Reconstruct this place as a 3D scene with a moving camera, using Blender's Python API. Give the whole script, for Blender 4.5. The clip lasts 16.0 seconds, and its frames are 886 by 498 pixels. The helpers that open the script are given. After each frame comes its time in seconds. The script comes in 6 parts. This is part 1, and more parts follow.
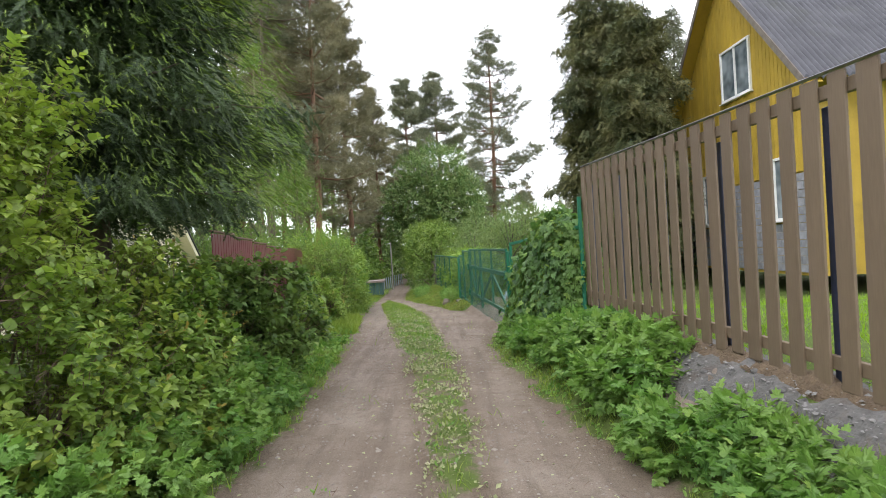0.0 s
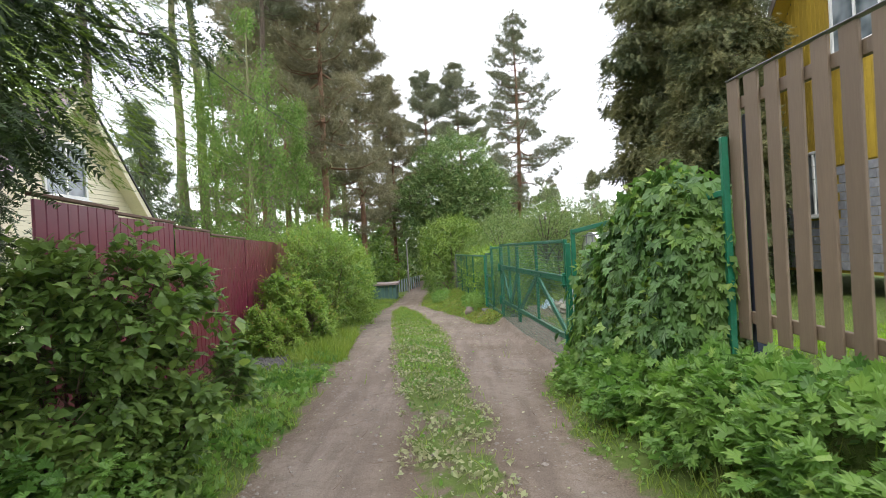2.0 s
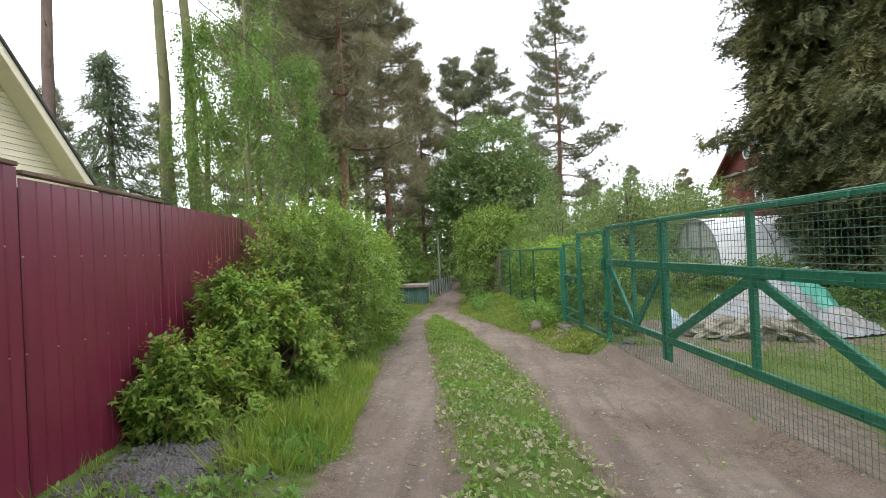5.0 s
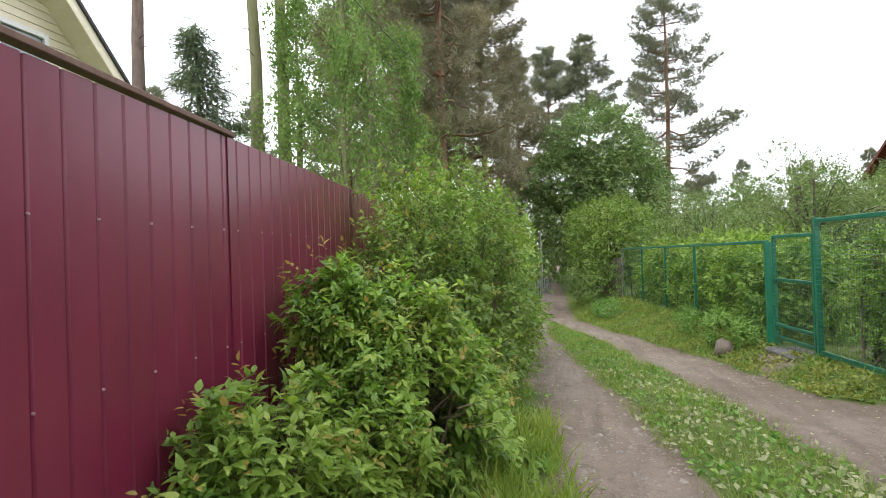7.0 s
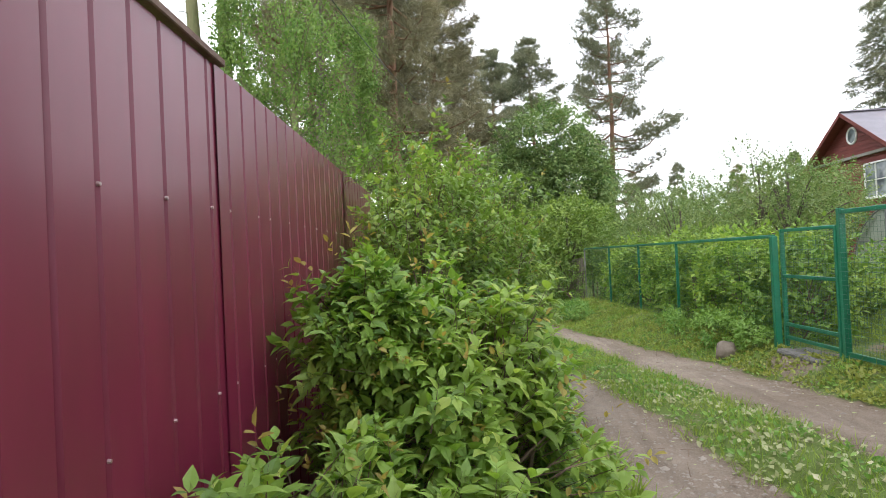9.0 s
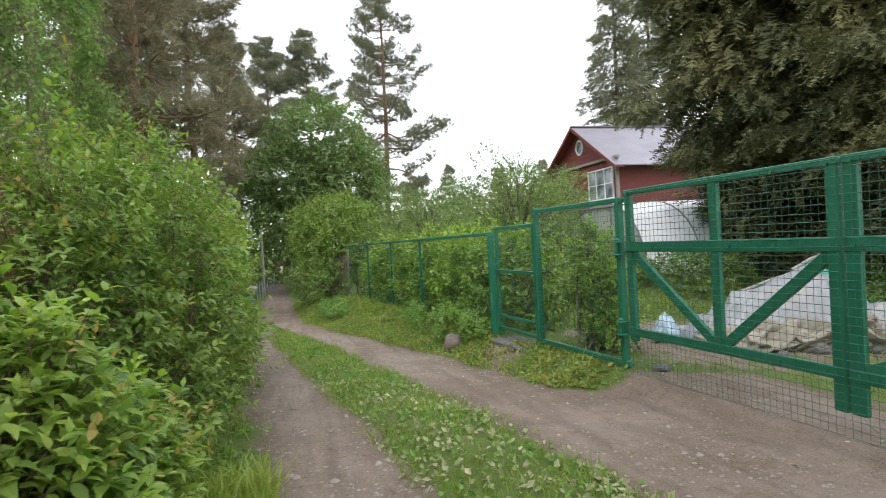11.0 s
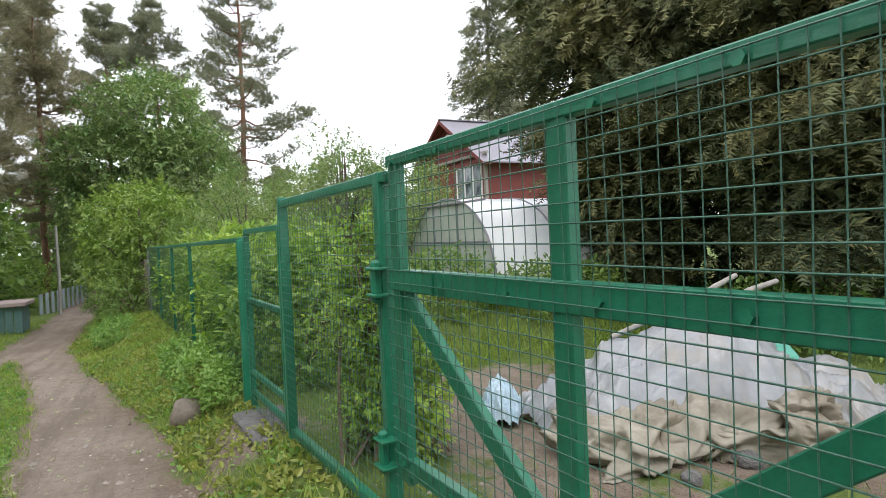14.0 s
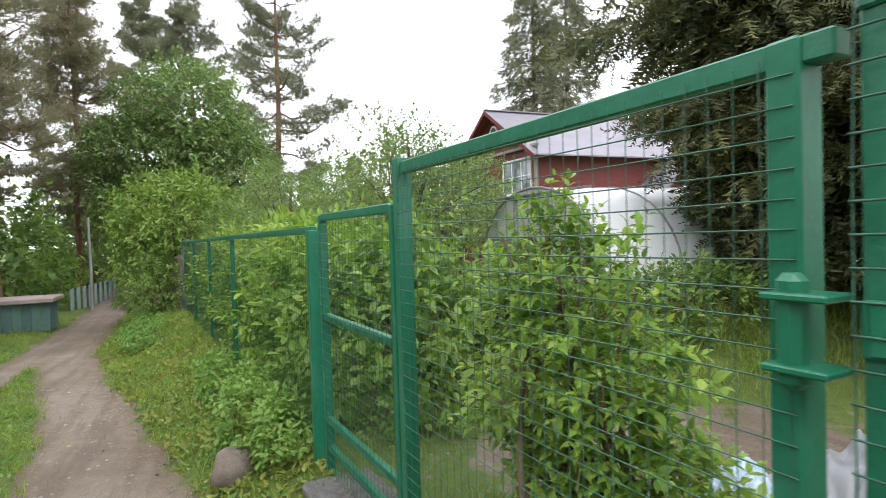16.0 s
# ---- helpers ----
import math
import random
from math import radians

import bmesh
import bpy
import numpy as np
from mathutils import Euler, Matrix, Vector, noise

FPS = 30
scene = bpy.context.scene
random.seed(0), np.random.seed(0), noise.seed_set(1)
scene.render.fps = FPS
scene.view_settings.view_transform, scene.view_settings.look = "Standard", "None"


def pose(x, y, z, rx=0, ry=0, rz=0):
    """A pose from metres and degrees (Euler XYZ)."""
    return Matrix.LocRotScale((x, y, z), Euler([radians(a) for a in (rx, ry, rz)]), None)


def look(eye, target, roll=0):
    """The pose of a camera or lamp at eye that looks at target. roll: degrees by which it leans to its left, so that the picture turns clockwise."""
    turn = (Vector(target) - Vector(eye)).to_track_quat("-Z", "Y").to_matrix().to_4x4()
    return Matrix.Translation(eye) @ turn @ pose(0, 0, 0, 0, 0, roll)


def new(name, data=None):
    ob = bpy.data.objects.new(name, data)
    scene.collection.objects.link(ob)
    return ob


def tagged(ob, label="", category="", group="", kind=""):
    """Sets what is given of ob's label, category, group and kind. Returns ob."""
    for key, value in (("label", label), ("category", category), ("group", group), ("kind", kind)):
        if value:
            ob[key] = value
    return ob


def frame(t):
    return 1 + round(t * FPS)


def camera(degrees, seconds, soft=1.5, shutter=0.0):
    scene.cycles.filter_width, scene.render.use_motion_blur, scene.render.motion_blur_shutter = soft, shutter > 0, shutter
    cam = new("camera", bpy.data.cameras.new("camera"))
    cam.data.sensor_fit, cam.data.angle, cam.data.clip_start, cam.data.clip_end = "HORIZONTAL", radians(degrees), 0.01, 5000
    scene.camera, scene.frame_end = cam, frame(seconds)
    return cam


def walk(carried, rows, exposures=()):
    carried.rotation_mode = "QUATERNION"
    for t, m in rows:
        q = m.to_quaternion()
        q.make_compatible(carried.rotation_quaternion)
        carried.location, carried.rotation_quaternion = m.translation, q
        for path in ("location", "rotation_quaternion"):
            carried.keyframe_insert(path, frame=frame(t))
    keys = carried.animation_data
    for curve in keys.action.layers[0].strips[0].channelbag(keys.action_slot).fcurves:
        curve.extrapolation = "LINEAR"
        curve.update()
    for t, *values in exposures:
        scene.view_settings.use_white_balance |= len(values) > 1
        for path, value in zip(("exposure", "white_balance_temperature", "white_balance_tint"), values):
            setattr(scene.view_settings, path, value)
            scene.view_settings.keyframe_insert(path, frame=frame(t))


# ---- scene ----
cam = camera(75.0, 16.0, soft=0.75, shutter=0.12)
PATH = [
    (0, (-0.03, -0.338, 1.45), (-0.02, 1.661, 1.441), -3.3),
    (0.5, (-0.04, 0.555, 1.429), (-0.058, 2.555, 1.424), -3.3),
    (1, (-0.021, 1.535, 1.385), (-0.072, 3.534, 1.382), -3.3),
    (1.5, (-0.007, 2.416, 1.363), (-0.059, 4.415, 1.361), -3.3),
    (2, (-0.083, 3.398, 1.296), (-0.143, 5.397, 1.296), -3.0),
    (2.5, (-0.179, 4.278, 1.278), (-0.246, 6.277, 1.277), -2.8),
    (3, (-0.316, 5.144, 1.248), (-0.392, 7.142, 1.247), -2.6),
    (5.5, (-1.035, 8.725, 1.062), (-1.22, 10.716, 1.071), -2.5),
    (6, (-1.292, 9.37, 1.036), (-1.528, 11.356, 1.044), -2.2),
    (6.5, (-1.666, 9.9, 1.032), (-1.982, 11.875, 1.044), -2.0),
    (7, (-2.074, 10.404, 1.024), (-2.496, 12.359, 1.042), -1.9),
    (7.5, (-2.415, 10.834, 1.008), (-2.838, 12.789, 1.026), -1.9),
    (8, (-2.741, 11.146, 0.978), (-3.135, 13.107, 0.997), -1.9),
    (8.2, (-2.828, 11.198, 0.984), (-3.188, 13.165, 1.008), -1.9),
    (10.5, (-2.347, 11.241, 1.004), (-2.112, 13.227, 1.01), -3.8),
    (11, (-2.056, 11.516, 0.974), (-1.55, 13.451, 0.949), -3.1),
    (11.5, (-1.762, 11.71, 0.989), (-1.007, 13.561, 0.948), -3.0),
    (12, (-1.472, 11.961, 0.983), (-0.639, 13.778, 0.94), -2.8),
    (12.5, (-1.132, 12.454, 0.989), (-0.27, 14.258, 0.936), -2.6),
    (13, (-0.746, 12.932, 1.009), (0.141, 14.724, 0.958), -2.7),
    (13.5, (-0.414, 13.467, 1.0), (0.469, 15.261, 0.948), -2.5),
    (14, (-0.057, 13.825, 1.011), (0.824, 15.62, 0.963), -2.5),
    (14.5, (0.209, 14.053, 1.058), (1.082, 15.852, 1.018), -2.3),
    (15, (0.255, 14.313, 1.019), (1.156, 16.098, 0.985), -2.1),
    (15.5, (0.066, 14.872, 0.976), (0.972, 16.655, 0.931), -1.4),
    (16, (-0.096, 15.499, 0.995), (0.699, 17.333, 0.944), -1.8),
]
walk(cam, [(t, look(eye, target, roll)) for t, eye, target, roll in PATH],
     [(0, 0.12), (3, 0.17), (5.5, 0.0), (7, 0.14), (8, 0.34), (10.5, -0.02), (12, 0.04), (14, 0.1), (16, 0.22)])

# ---------------------------------------------------------------- light
world = bpy.data.worlds.new("overcast_sky")
scene.world = world
world.use_nodes = True
wn, wl = world.node_tree.nodes, world.node_tree.links
wn.clear()
sky = wn.new("ShaderNodeTexSky")
sky.sky_type = 'NISHITA'
sky.sun_disc = False
sky.sun_elevation = radians(52)
sky.sun_rotation = radians(-40)
cloud = wn.new("ShaderNodeMixRGB")
cloud.inputs[0].default_value = 0.9
cloud.inputs[2].default_value = (17.0, 17.3, 18.7, 1)
wl.new(sky.outputs[0], cloud.inputs[1])
bg = wn.new("ShaderNodeBackground")
bg.inputs[1].default_value = 0.14
wl.new(cloud.outputs[0], bg.inputs[0])
wo = wn.new("ShaderNodeOutputWorld")
wl.new(bg.outputs[0], wo.inputs[0])

sun_data = bpy.data.lights.new("sun", 'SUN')
sun_data.energy = 1.2
sun_data.angle = radians(25)
sun_data.color = (1.0, 0.96, 0.9)
sun = new("sun", sun_data)
sun.matrix_world = look((-12, -14, 30), (0, 6, 0))

# ---------------------------------------------------------------- materials


def nodes_of(name):
    m = bpy.data.materials.new(name)
    m.use_nodes = True
    n = m.node_tree.nodes
    return m, n, m.node_tree.links, n["Principled BSDF"]


def ramp(n, l, source, stops):
    r = n.new("ShaderNodeValToRGB")
    e = r.color_ramp.elements
    while len(e) < len(stops):
        e.new(0.5)
    for k, (pos, col) in zip(e, stops):
        k.position, k.color = pos, (*col, 1)
    l.new(source, r.inputs[0])
    return r.outputs[0]


def tex_noise(n, l, scale, detail=4.0, rough=0.6, coord="Object", stretch=None):
    tc = n.new("ShaderNodeTexCoord")
    t = n.new("ShaderNodeTexNoise")
    t.inputs["Scale"].default_value, t.inputs["Detail"].default_value = scale, detail
    t.inputs["Roughness"].default_value = rough
    if stretch:
        mp = n.new("ShaderNodeMapping")
        mp.inputs["Scale"].default_value = stretch
        l.new(tc.outputs[coord], mp.inputs[0])
        l.new(mp.outputs[0], t.inputs[0])
    else:
        l.new(tc.outputs[coord], t.inputs[0])
    return t.outputs[0]


def mixc(n, l, fac, a, b, mode='MIX'):
    m = n.new("ShaderNodeMixRGB")
    m.blend_type = mode
    for s, v in ((0, fac), (1, a), (2, b)):
        if isinstance(v, bpy.types.NodeSocket):
            l.new(v, m.inputs[s])
        elif s == 0:
            m.inputs[0].default_value = v
        else:
            m.inputs[s].default_value = (*v, 1)
    return m.outputs[0]


def bump(n, l, height, bsdf, strength=0.4, distance=0.01):
    b = n.new("ShaderNodeBump")
    b.inputs["Strength"].default_value, b.inputs["Distance"].default_value = strength, distance
    l.new(height, b.inputs["Height"])
    l.new(b.outputs[0], bsdf.inputs["Normal"])


def surface(name, a, b, scale=6.0, rough=0.7, metal=0.0, stretch=None, bump_s=0.3, bump_d=0.004, fine=60.0, vary=0.0, dirt=None, dirt_amt=0.5):
    """A two-scale surface: colours a to b by a broad noise, fine grain as relief, an optional stain colour."""
    m, n, l, p = nodes_of(name)
    big = tex_noise(n, l, scale, stretch=stretch)
    col = ramp(n, l, big, [(0.3, a), (0.7, b)])
    small = tex_noise(n, l, fine, 3.0, stretch=stretch)
    col = mixc(n, l, 0.22, col, ramp(n, l, small, [(0.25, tuple(c * 0.55 for c in a)), (0.75, tuple(min(1, c * 1.35) for c in b))]))
    if dirt:
        d = tex_noise(n, l, scale * 0.45 + 0.3, 6.0, 0.7)
        mask = n.new("ShaderNodeMapRange")
        mask.inputs[1].default_value, mask.inputs[2].default_value = 0.52, 0.72
        mask.inputs[4].default_value = dirt_amt
        l.new(d, mask.inputs[0])
        col = mixc(n, l, mask.outputs[0], col, dirt)
    if vary:
        oi = n.new("ShaderNodeObjectInfo")
        hv = n.new("ShaderNodeHueSaturation")
        mr = n.new("ShaderNodeMapRange")
        mr.inputs[3].default_value, mr.inputs[4].default_value = 1 - vary, 1 + vary
        l.new(oi.outputs["Random"], mr.inputs[0])
        l.new(mr.outputs[0], hv.inputs["Value"])
        l.new(col, hv.inputs["Color"])
        col = hv.outputs[0]
    l.new(col, p.inputs["Base Color"])
    p.inputs["Roughness"].default_value, p.inputs["Metallic"].default_value = rough, metal
    bump(n, l, small, p, bump_s, bump_d)
    return m


def leafy(name, dark, mid, light, trans=0.3, rough=0.5, patch=1.2):
    """Foliage: each leaf takes its own tone, patches of the crown vary, and light passes through."""
    dark, mid, light = [(c[0] * 1.17, c[1] * 0.96, c[2] * 1.18) for c in (dark, mid, light)]
    m, n, l, p = nodes_of(name)
    g = n.new("ShaderNodeNewGeometry")
    col = ramp(n, l, g.outputs["Random Per Island"], [(0.0, dark), (0.45, mid), (0.85, mid), (1.0, light)])
    pt = tex_noise(n, l, patch, 2.0, coord="Object")
    col = mixc(n, l, ramp(n, l, pt, [(0.38, (0, 0, 0)), (0.68, (0.55, 0.55, 0.55))]), col, light)
    l.new(col, p.inputs["Base Color"])
    p.inputs["Roughness"].default_value = rough
    p.inputs["Specular IOR Level"].default_value = 0.45
    t = n.new("ShaderNodeBsdfTranslucent")
    bright = n.new("ShaderNodeHueSaturation")
    bright.inputs["Value"].default_value, bright.inputs["Saturation"].default_value = 1.25, 1.1
    l.new(col, bright.inputs["Color"])
    l.new(bright.outputs[0], t.inputs[0])
    mx = n.new("ShaderNodeMixShader")
    mx.inputs[0].default_value = trans
    l.new(p.outputs[0], mx.inputs[1])
    l.new(t.outputs[0], mx.inputs[2])
    l.new(mx.outputs[0], n["Material Output"].inputs[0])
    return m


M_SHRUB = leafy("shrub_leaf", (0.05, 0.13, 0.022), (0.14, 0.295, 0.047), (0.28, 0.43, 0.075), 0.42)
M_ROADSIDE = leafy("roadside_leaf", (0.05, 0.12, 0.02), (0.165, 0.31, 0.045), (0.33, 0.47, 0.08), 0.42)
M_SHRUB_LIGHT = leafy("light_shrub_leaf", (0.07, 0.18, 0.028), (0.185, 0.37, 0.05), (0.34, 0.51, 0.09), 0.42)
M_SHRUB_DARK = leafy("dark_shrub_leaf", (0.05, 0.12, 0.026), (0.12, 0.25, 0.048), (0.22, 0.36, 0.07), 0.38)
M_HOP = leafy("hop_leaf", (0.03, 0.095, 0.022), (0.07, 0.185, 0.037), (0.17, 0.33, 0.055), 0.3)
M_BIRCH = leafy("birch_leaf", (0.06, 0.145, 0.025), (0.125, 0.265, 0.048), (0.24, 0.38, 0.09), 0.42)
M_MAPLE = leafy("maple_leaf", (0.05, 0.12, 0.03), (0.125, 0.255, 0.06), (0.27, 0.40, 0.12), 0.3)
M_APPLE = leafy("apple_leaf", (0.055, 0.125, 0.028), (0.115, 0.225, 0.05), (0.23, 0.33, 0.09), 0.38)
M_ROUND = leafy("round_tree_leaf", (0.06, 0.14, 0.022), (0.145, 0.285, 0.045), (0.25, 0.39, 0.07), 0.35)
M_ROADSIDE_SPRUCE = leafy("garden_spruce_needle", (0.05, 0.10, 0.04), (0.10, 0.17, 0.07), (0.17, 0.26, 0.10), 0.2, 0.6)
M_TIP = leafy("reddish_shoot_tip", (0.20, 0.20, 0.035), (0.30, 0.29, 0.06), (0.36, 0.38, 0.09), 0.45)
# both pine needle colours are lightened to carry haze
M_PINE = leafy("pine_needle", (0.085, 0.125, 0.065), (0.15, 0.20, 0.10), (0.23, 0.28, 0.14), 0.22, 0.6, 0.5)
M_PINE_DARK = leafy("dark_pine_needle", (0.09, 0.12, 0.06), (0.185, 0.22, 0.105), (0.30, 0.31, 0.145), 0.2, 0.6, 0.5)
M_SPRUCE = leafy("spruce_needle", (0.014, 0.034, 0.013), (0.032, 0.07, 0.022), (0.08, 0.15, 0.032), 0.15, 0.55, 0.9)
M_SPRUCE_NEW = leafy("young_spruce_needle", (0.06, 0.14, 0.02), (0.13, 0.26, 0.035), (0.24, 0.38, 0.055), 0.3, 0.55)
# dark tones carry the crown's inner shade, pale patches its lit sprays
M_THUJA = leafy("thuja_scale", (0.022, 0.042, 0.015), (0.06, 0.098, 0.032), (0.19, 0.205, 0.06), 0.12, 0.7, 0.8)
M_GRASS = leafy("grass_blade", (0.10, 0.20, 0.025), (0.18, 0.33, 0.04), (0.30, 0.42, 0.08), 0.4)
M_GARDEN = leafy("garden_grass_blade", (0.08, 0.145, 0.022), (0.14, 0.245, 0.04), (0.24, 0.33, 0.08), 0.35)
M_WEED = leafy("weed_leaf", (0.06, 0.165, 0.03), (0.125, 0.30, 0.05), (0.24, 0.43, 0.085), 0.38)
M_LAWN = leafy("lawn_blade", (0.11, 0.26, 0.015), (0.17, 0.38, 0.02), (0.25, 0.46, 0.04), 0.4)
M_CUT = leafy("cut_leaf", (0.16, 0.25, 0.08), (0.27, 0.36, 0.14), (0.42, 0.48, 0.26), 0.3)
M_YELLOW = leafy("yellow_groundcover", (0.10, 0.17, 0.03), (0.175, 0.275, 0.045), (0.29, 0.35, 0.07), 0.3)

M_BARK = surface("bark", (0.06, 0.05, 0.04), (0.15, 0.12, 0.095), 5, 0.95, stretch=(1, 1, 0.25), bump_s=0.9, bump_d=0.02, fine=18)
M_PINE_BARK = surface("pine_bark", (0.12, 0.07, 0.045), (0.26, 0.14, 0.085), 4, 0.95, stretch=(1, 1, 0.3), bump_s=0.9, bump_d=0.02, fine=16)
M_GREEN_BARK = surface("mossy_bark", (0.13, 0.15, 0.06), (0.22, 0.20, 0.11), 4, 0.95, stretch=(1, 1, 0.3), bump_s=0.8, bump_d=0.015, fine=20)
M_GREY_BARK = surface("grey_brown_bark", (0.10, 0.075, 0.06), (0.20, 0.15, 0.12), 4, 0.95, stretch=(1, 1, 0.3), bump_s=0.9, bump_d=0.02, fine=16)
M_TWIG = surface("twig", (0.10, 0.07, 0.05), (0.2, 0.14, 0.1), 12, 0.9)
M_BROWN = surface("brown_fence_paint", (0.135, 0.098, 0.064), (0.18, 0.13, 0.085), 3, 0.6, stretch=(3, 3, 0.35), bump_s=0.35, bump_d=0.003, fine=35, vary=0.10, dirt=(0.12, 0.10, 0.08), dirt_amt=0.25)
M_RED = surface("maroon_sheet_paint", (0.15, 0.014, 0.039), (0.185, 0.019, 0.049), 2.0, 0.38, stretch=(1, 1, 0.3), bump_s=0.05, bump_d=0.001, fine=5, dirt=(0.19, 0.05, 0.05), dirt_amt=0.25)
M_RED.node_tree.nodes["Principled BSDF"].inputs["Coat Weight"].default_value = 0.25
M_RED.node_tree.nodes["Principled BSDF"].inputs["Coat Roughness"].default_value = 0.15
M_GREEN = surface("green_gloss_paint", (0.008, 0.12, 0.062), (0.012, 0.165, 0.088), 9, 0.38, bump_s=0.5, bump_d=0.003, fine=45, dirt=(0.07, 0.2, 0.14), dirt_amt=0.35)
M_GREEN_WIRE = surface("green_wire", (0.025, 0.085, 0.055), (0.06, 0.15, 0.11), 20, 0.4)
M_BLUE_POST = surface("dark_blue_post_paint", (0.012, 0.018, 0.04), (0.03, 0.04, 0.08), 5, 0.5)
M_WHITE = surface("white_paint", (0.7, 0.7, 0.68), (0.82, 0.82, 0.8), 5, 0.55, bump_s=0.15)
M_CREAM = surface("cream_siding", (0.76, 0.69, 0.50), (0.84, 0.77, 0.58), 2.5, 0.55, stretch=(0.4, 0.4, 3), bump_s=0.2, vary=0.05)
M_YELLOW_WALL = surface("mustard_boards", (0.36, 0.235, 0.02), (0.47, 0.32, 0.035), 2.5, 0.7, stretch=(1, 1, 0.4), bump_s=0.4, vary=0.12, dirt=(0.2, 0.13, 0.02), dirt_amt=0.5)
M_SLATE = surface("grey_corrugated_roof", (0.055, 0.055, 0.065), (0.10, 0.10, 0.115), 1.5, 0.85, bump_s=0.4, dirt=(0.07, 0.075, 0.06), dirt_amt=0.5)
M_PINKROOF = surface("faded_mauve_roof", (0.24, 0.17, 0.19), (0.33, 0.25, 0.27), 3, 0.5)
M_REDHOUSE = surface("red_house_boards", (0.14, 0.028, 0.024), (0.19, 0.042, 0.034), 2.0, 0.7, stretch=(1, 1, 4), bump_s=0.3, vary=0.1)
M_TIN = surface("grey_tin_roof", (0.17, 0.16, 0.185), (0.25, 0.24, 0.27), 1.2, 0.45, metal=0.3, dirt=(0.25, 0.2, 0.2), dirt_amt=0.4)
M_DARKWOOD = surface("weathered_wood", (0.10, 0.085, 0.07), (0.2, 0.17, 0.14), 6, 0.9, bump_s=0.5)
M_GREYBRICK = surface("grey_brick", (0.20, 0.20, 0.22), (0.30, 0.30, 0.32), 8, 0.9, bump_s=0.5, vary=0.15)
M_CONCRETE = surface("rough_concrete", (0.19, 0.185, 0.18), (0.32, 0.31, 0.30), 7, 0.95, bump_s=0.9, bump_d=0.02, fine=40, dirt=(0.12, 0.09, 0.06), dirt_amt=0.6)
M_SPILL = surface("dirty_concrete", (0.09, 0.085, 0.08), (0.19, 0.185, 0.18), 6, 0.95, bump_s=1.0, bump_d=0.03, fine=30, dirt=(0.08, 0.055, 0.035), dirt_amt=0.85)
M_WIRE_DARK = surface("dark_green_wire", (0.012, 0.06, 0.04), (0.02, 0.09, 0.06), 20, 0.5)
M_STONE = surface("field_stone", (0.13, 0.105, 0.085), (0.24, 0.20, 0.165), 9, 0.9, bump_s=0.7, bump_d=0.01)
M_PEBBLE = surface("pebble", (0.17, 0.145, 0.12), (0.33, 0.29, 0.25), 3, 0.9)
M_TARP = surface("white_tarp", (0.17, 0.185, 0.20), (0.30, 0.31, 0.315), 1.8, 0.34, bump_s=0.35, bump_d=0.012, fine=11, dirt=(0.26, 0.21, 0.14), dirt_amt=0.85)
M_TARP_CREAM = surface("dirty_cream_cloth", (0.17, 0.15, 0.11), (0.31, 0.285, 0.225), 3.5, 0.7, bump_s=0.4, bump_d=0.01, fine=14, dirt=(0.13, 0.09, 0.05), dirt_amt=0.7)
M_TARP_BLUE = surface("pale_blue_tarp", (0.30, 0.45, 0.55), (0.5, 0.6, 0.66), 4, 0.45)
M_TARP_GREEN = surface("green_tarp", (0.05, 0.26, 0.19), (0.12, 0.38, 0.29), 4, 0.5)
M_POLE = surface("old_grey_wood", (0.2, 0.19, 0.17), (0.33, 0.31, 0.28), 6, 0.9, stretch=(2, 2, 0.3))
M_RUST = surface("rusty_cap", (0.10, 0.05, 0.035), (0.2, 0.12, 0.09), 9, 0.7)
M_CABLE = surface("black_cable", (0.015, 0.015, 0.015), (0.03, 0.03, 0.03), 9, 0.6)
M_SCREW = surface("zinc_screw", (0.42, 0.3, 0.3), (0.55, 0.42, 0.4), 9, 0.4, metal=0.6)
M_GREYFENCE = surface("grey_sheet_fence", (0.17, 0.21, 0.23), (0.26, 0.31, 0.33), 2, 0.6)
M_TEAL = surface("faded_teal_boards", (0.05, 0.11, 0.10), (0.09, 0.17, 0.15), 3, 0.8, vary=0.15)
M_LID = surface("pinkish_slab", (0.26, 0.20, 0.19), (0.36, 0.29, 0.27), 3, 0.85)
M_SOIL = surface("brown_earth", (0.10, 0.07, 0.042), (0.19, 0.135, 0.085), 9, 0.95, bump_s=1.0, bump_d=0.03, fine=45, dirt=(0.07, 0.05, 0.035), dirt_amt=0.7)
M_RUBBER = surface("black_pipe_and_gap_backing", (0.02, 0.02, 0.025), (0.05, 0.05, 0.055), 6, 0.5)


def make_glass():
    m, n, l, p = nodes_of("window_glass")
    p.inputs["Base Color"].default_value = (0.10, 0.13, 0.15, 1)
    p.inputs["Roughness"].default_value = 0.06
    p.inputs["Specular IOR Level"].default_value = 0.8
    v = tex_noise(n, l, 1.4, 2.0)
    l.new(ramp(n, l, v, [(0.35, (0.05, 0.07, 0.08)), (0.65, (0.30, 0.34, 0.36))]), p.inputs["Base Color"])
    return m


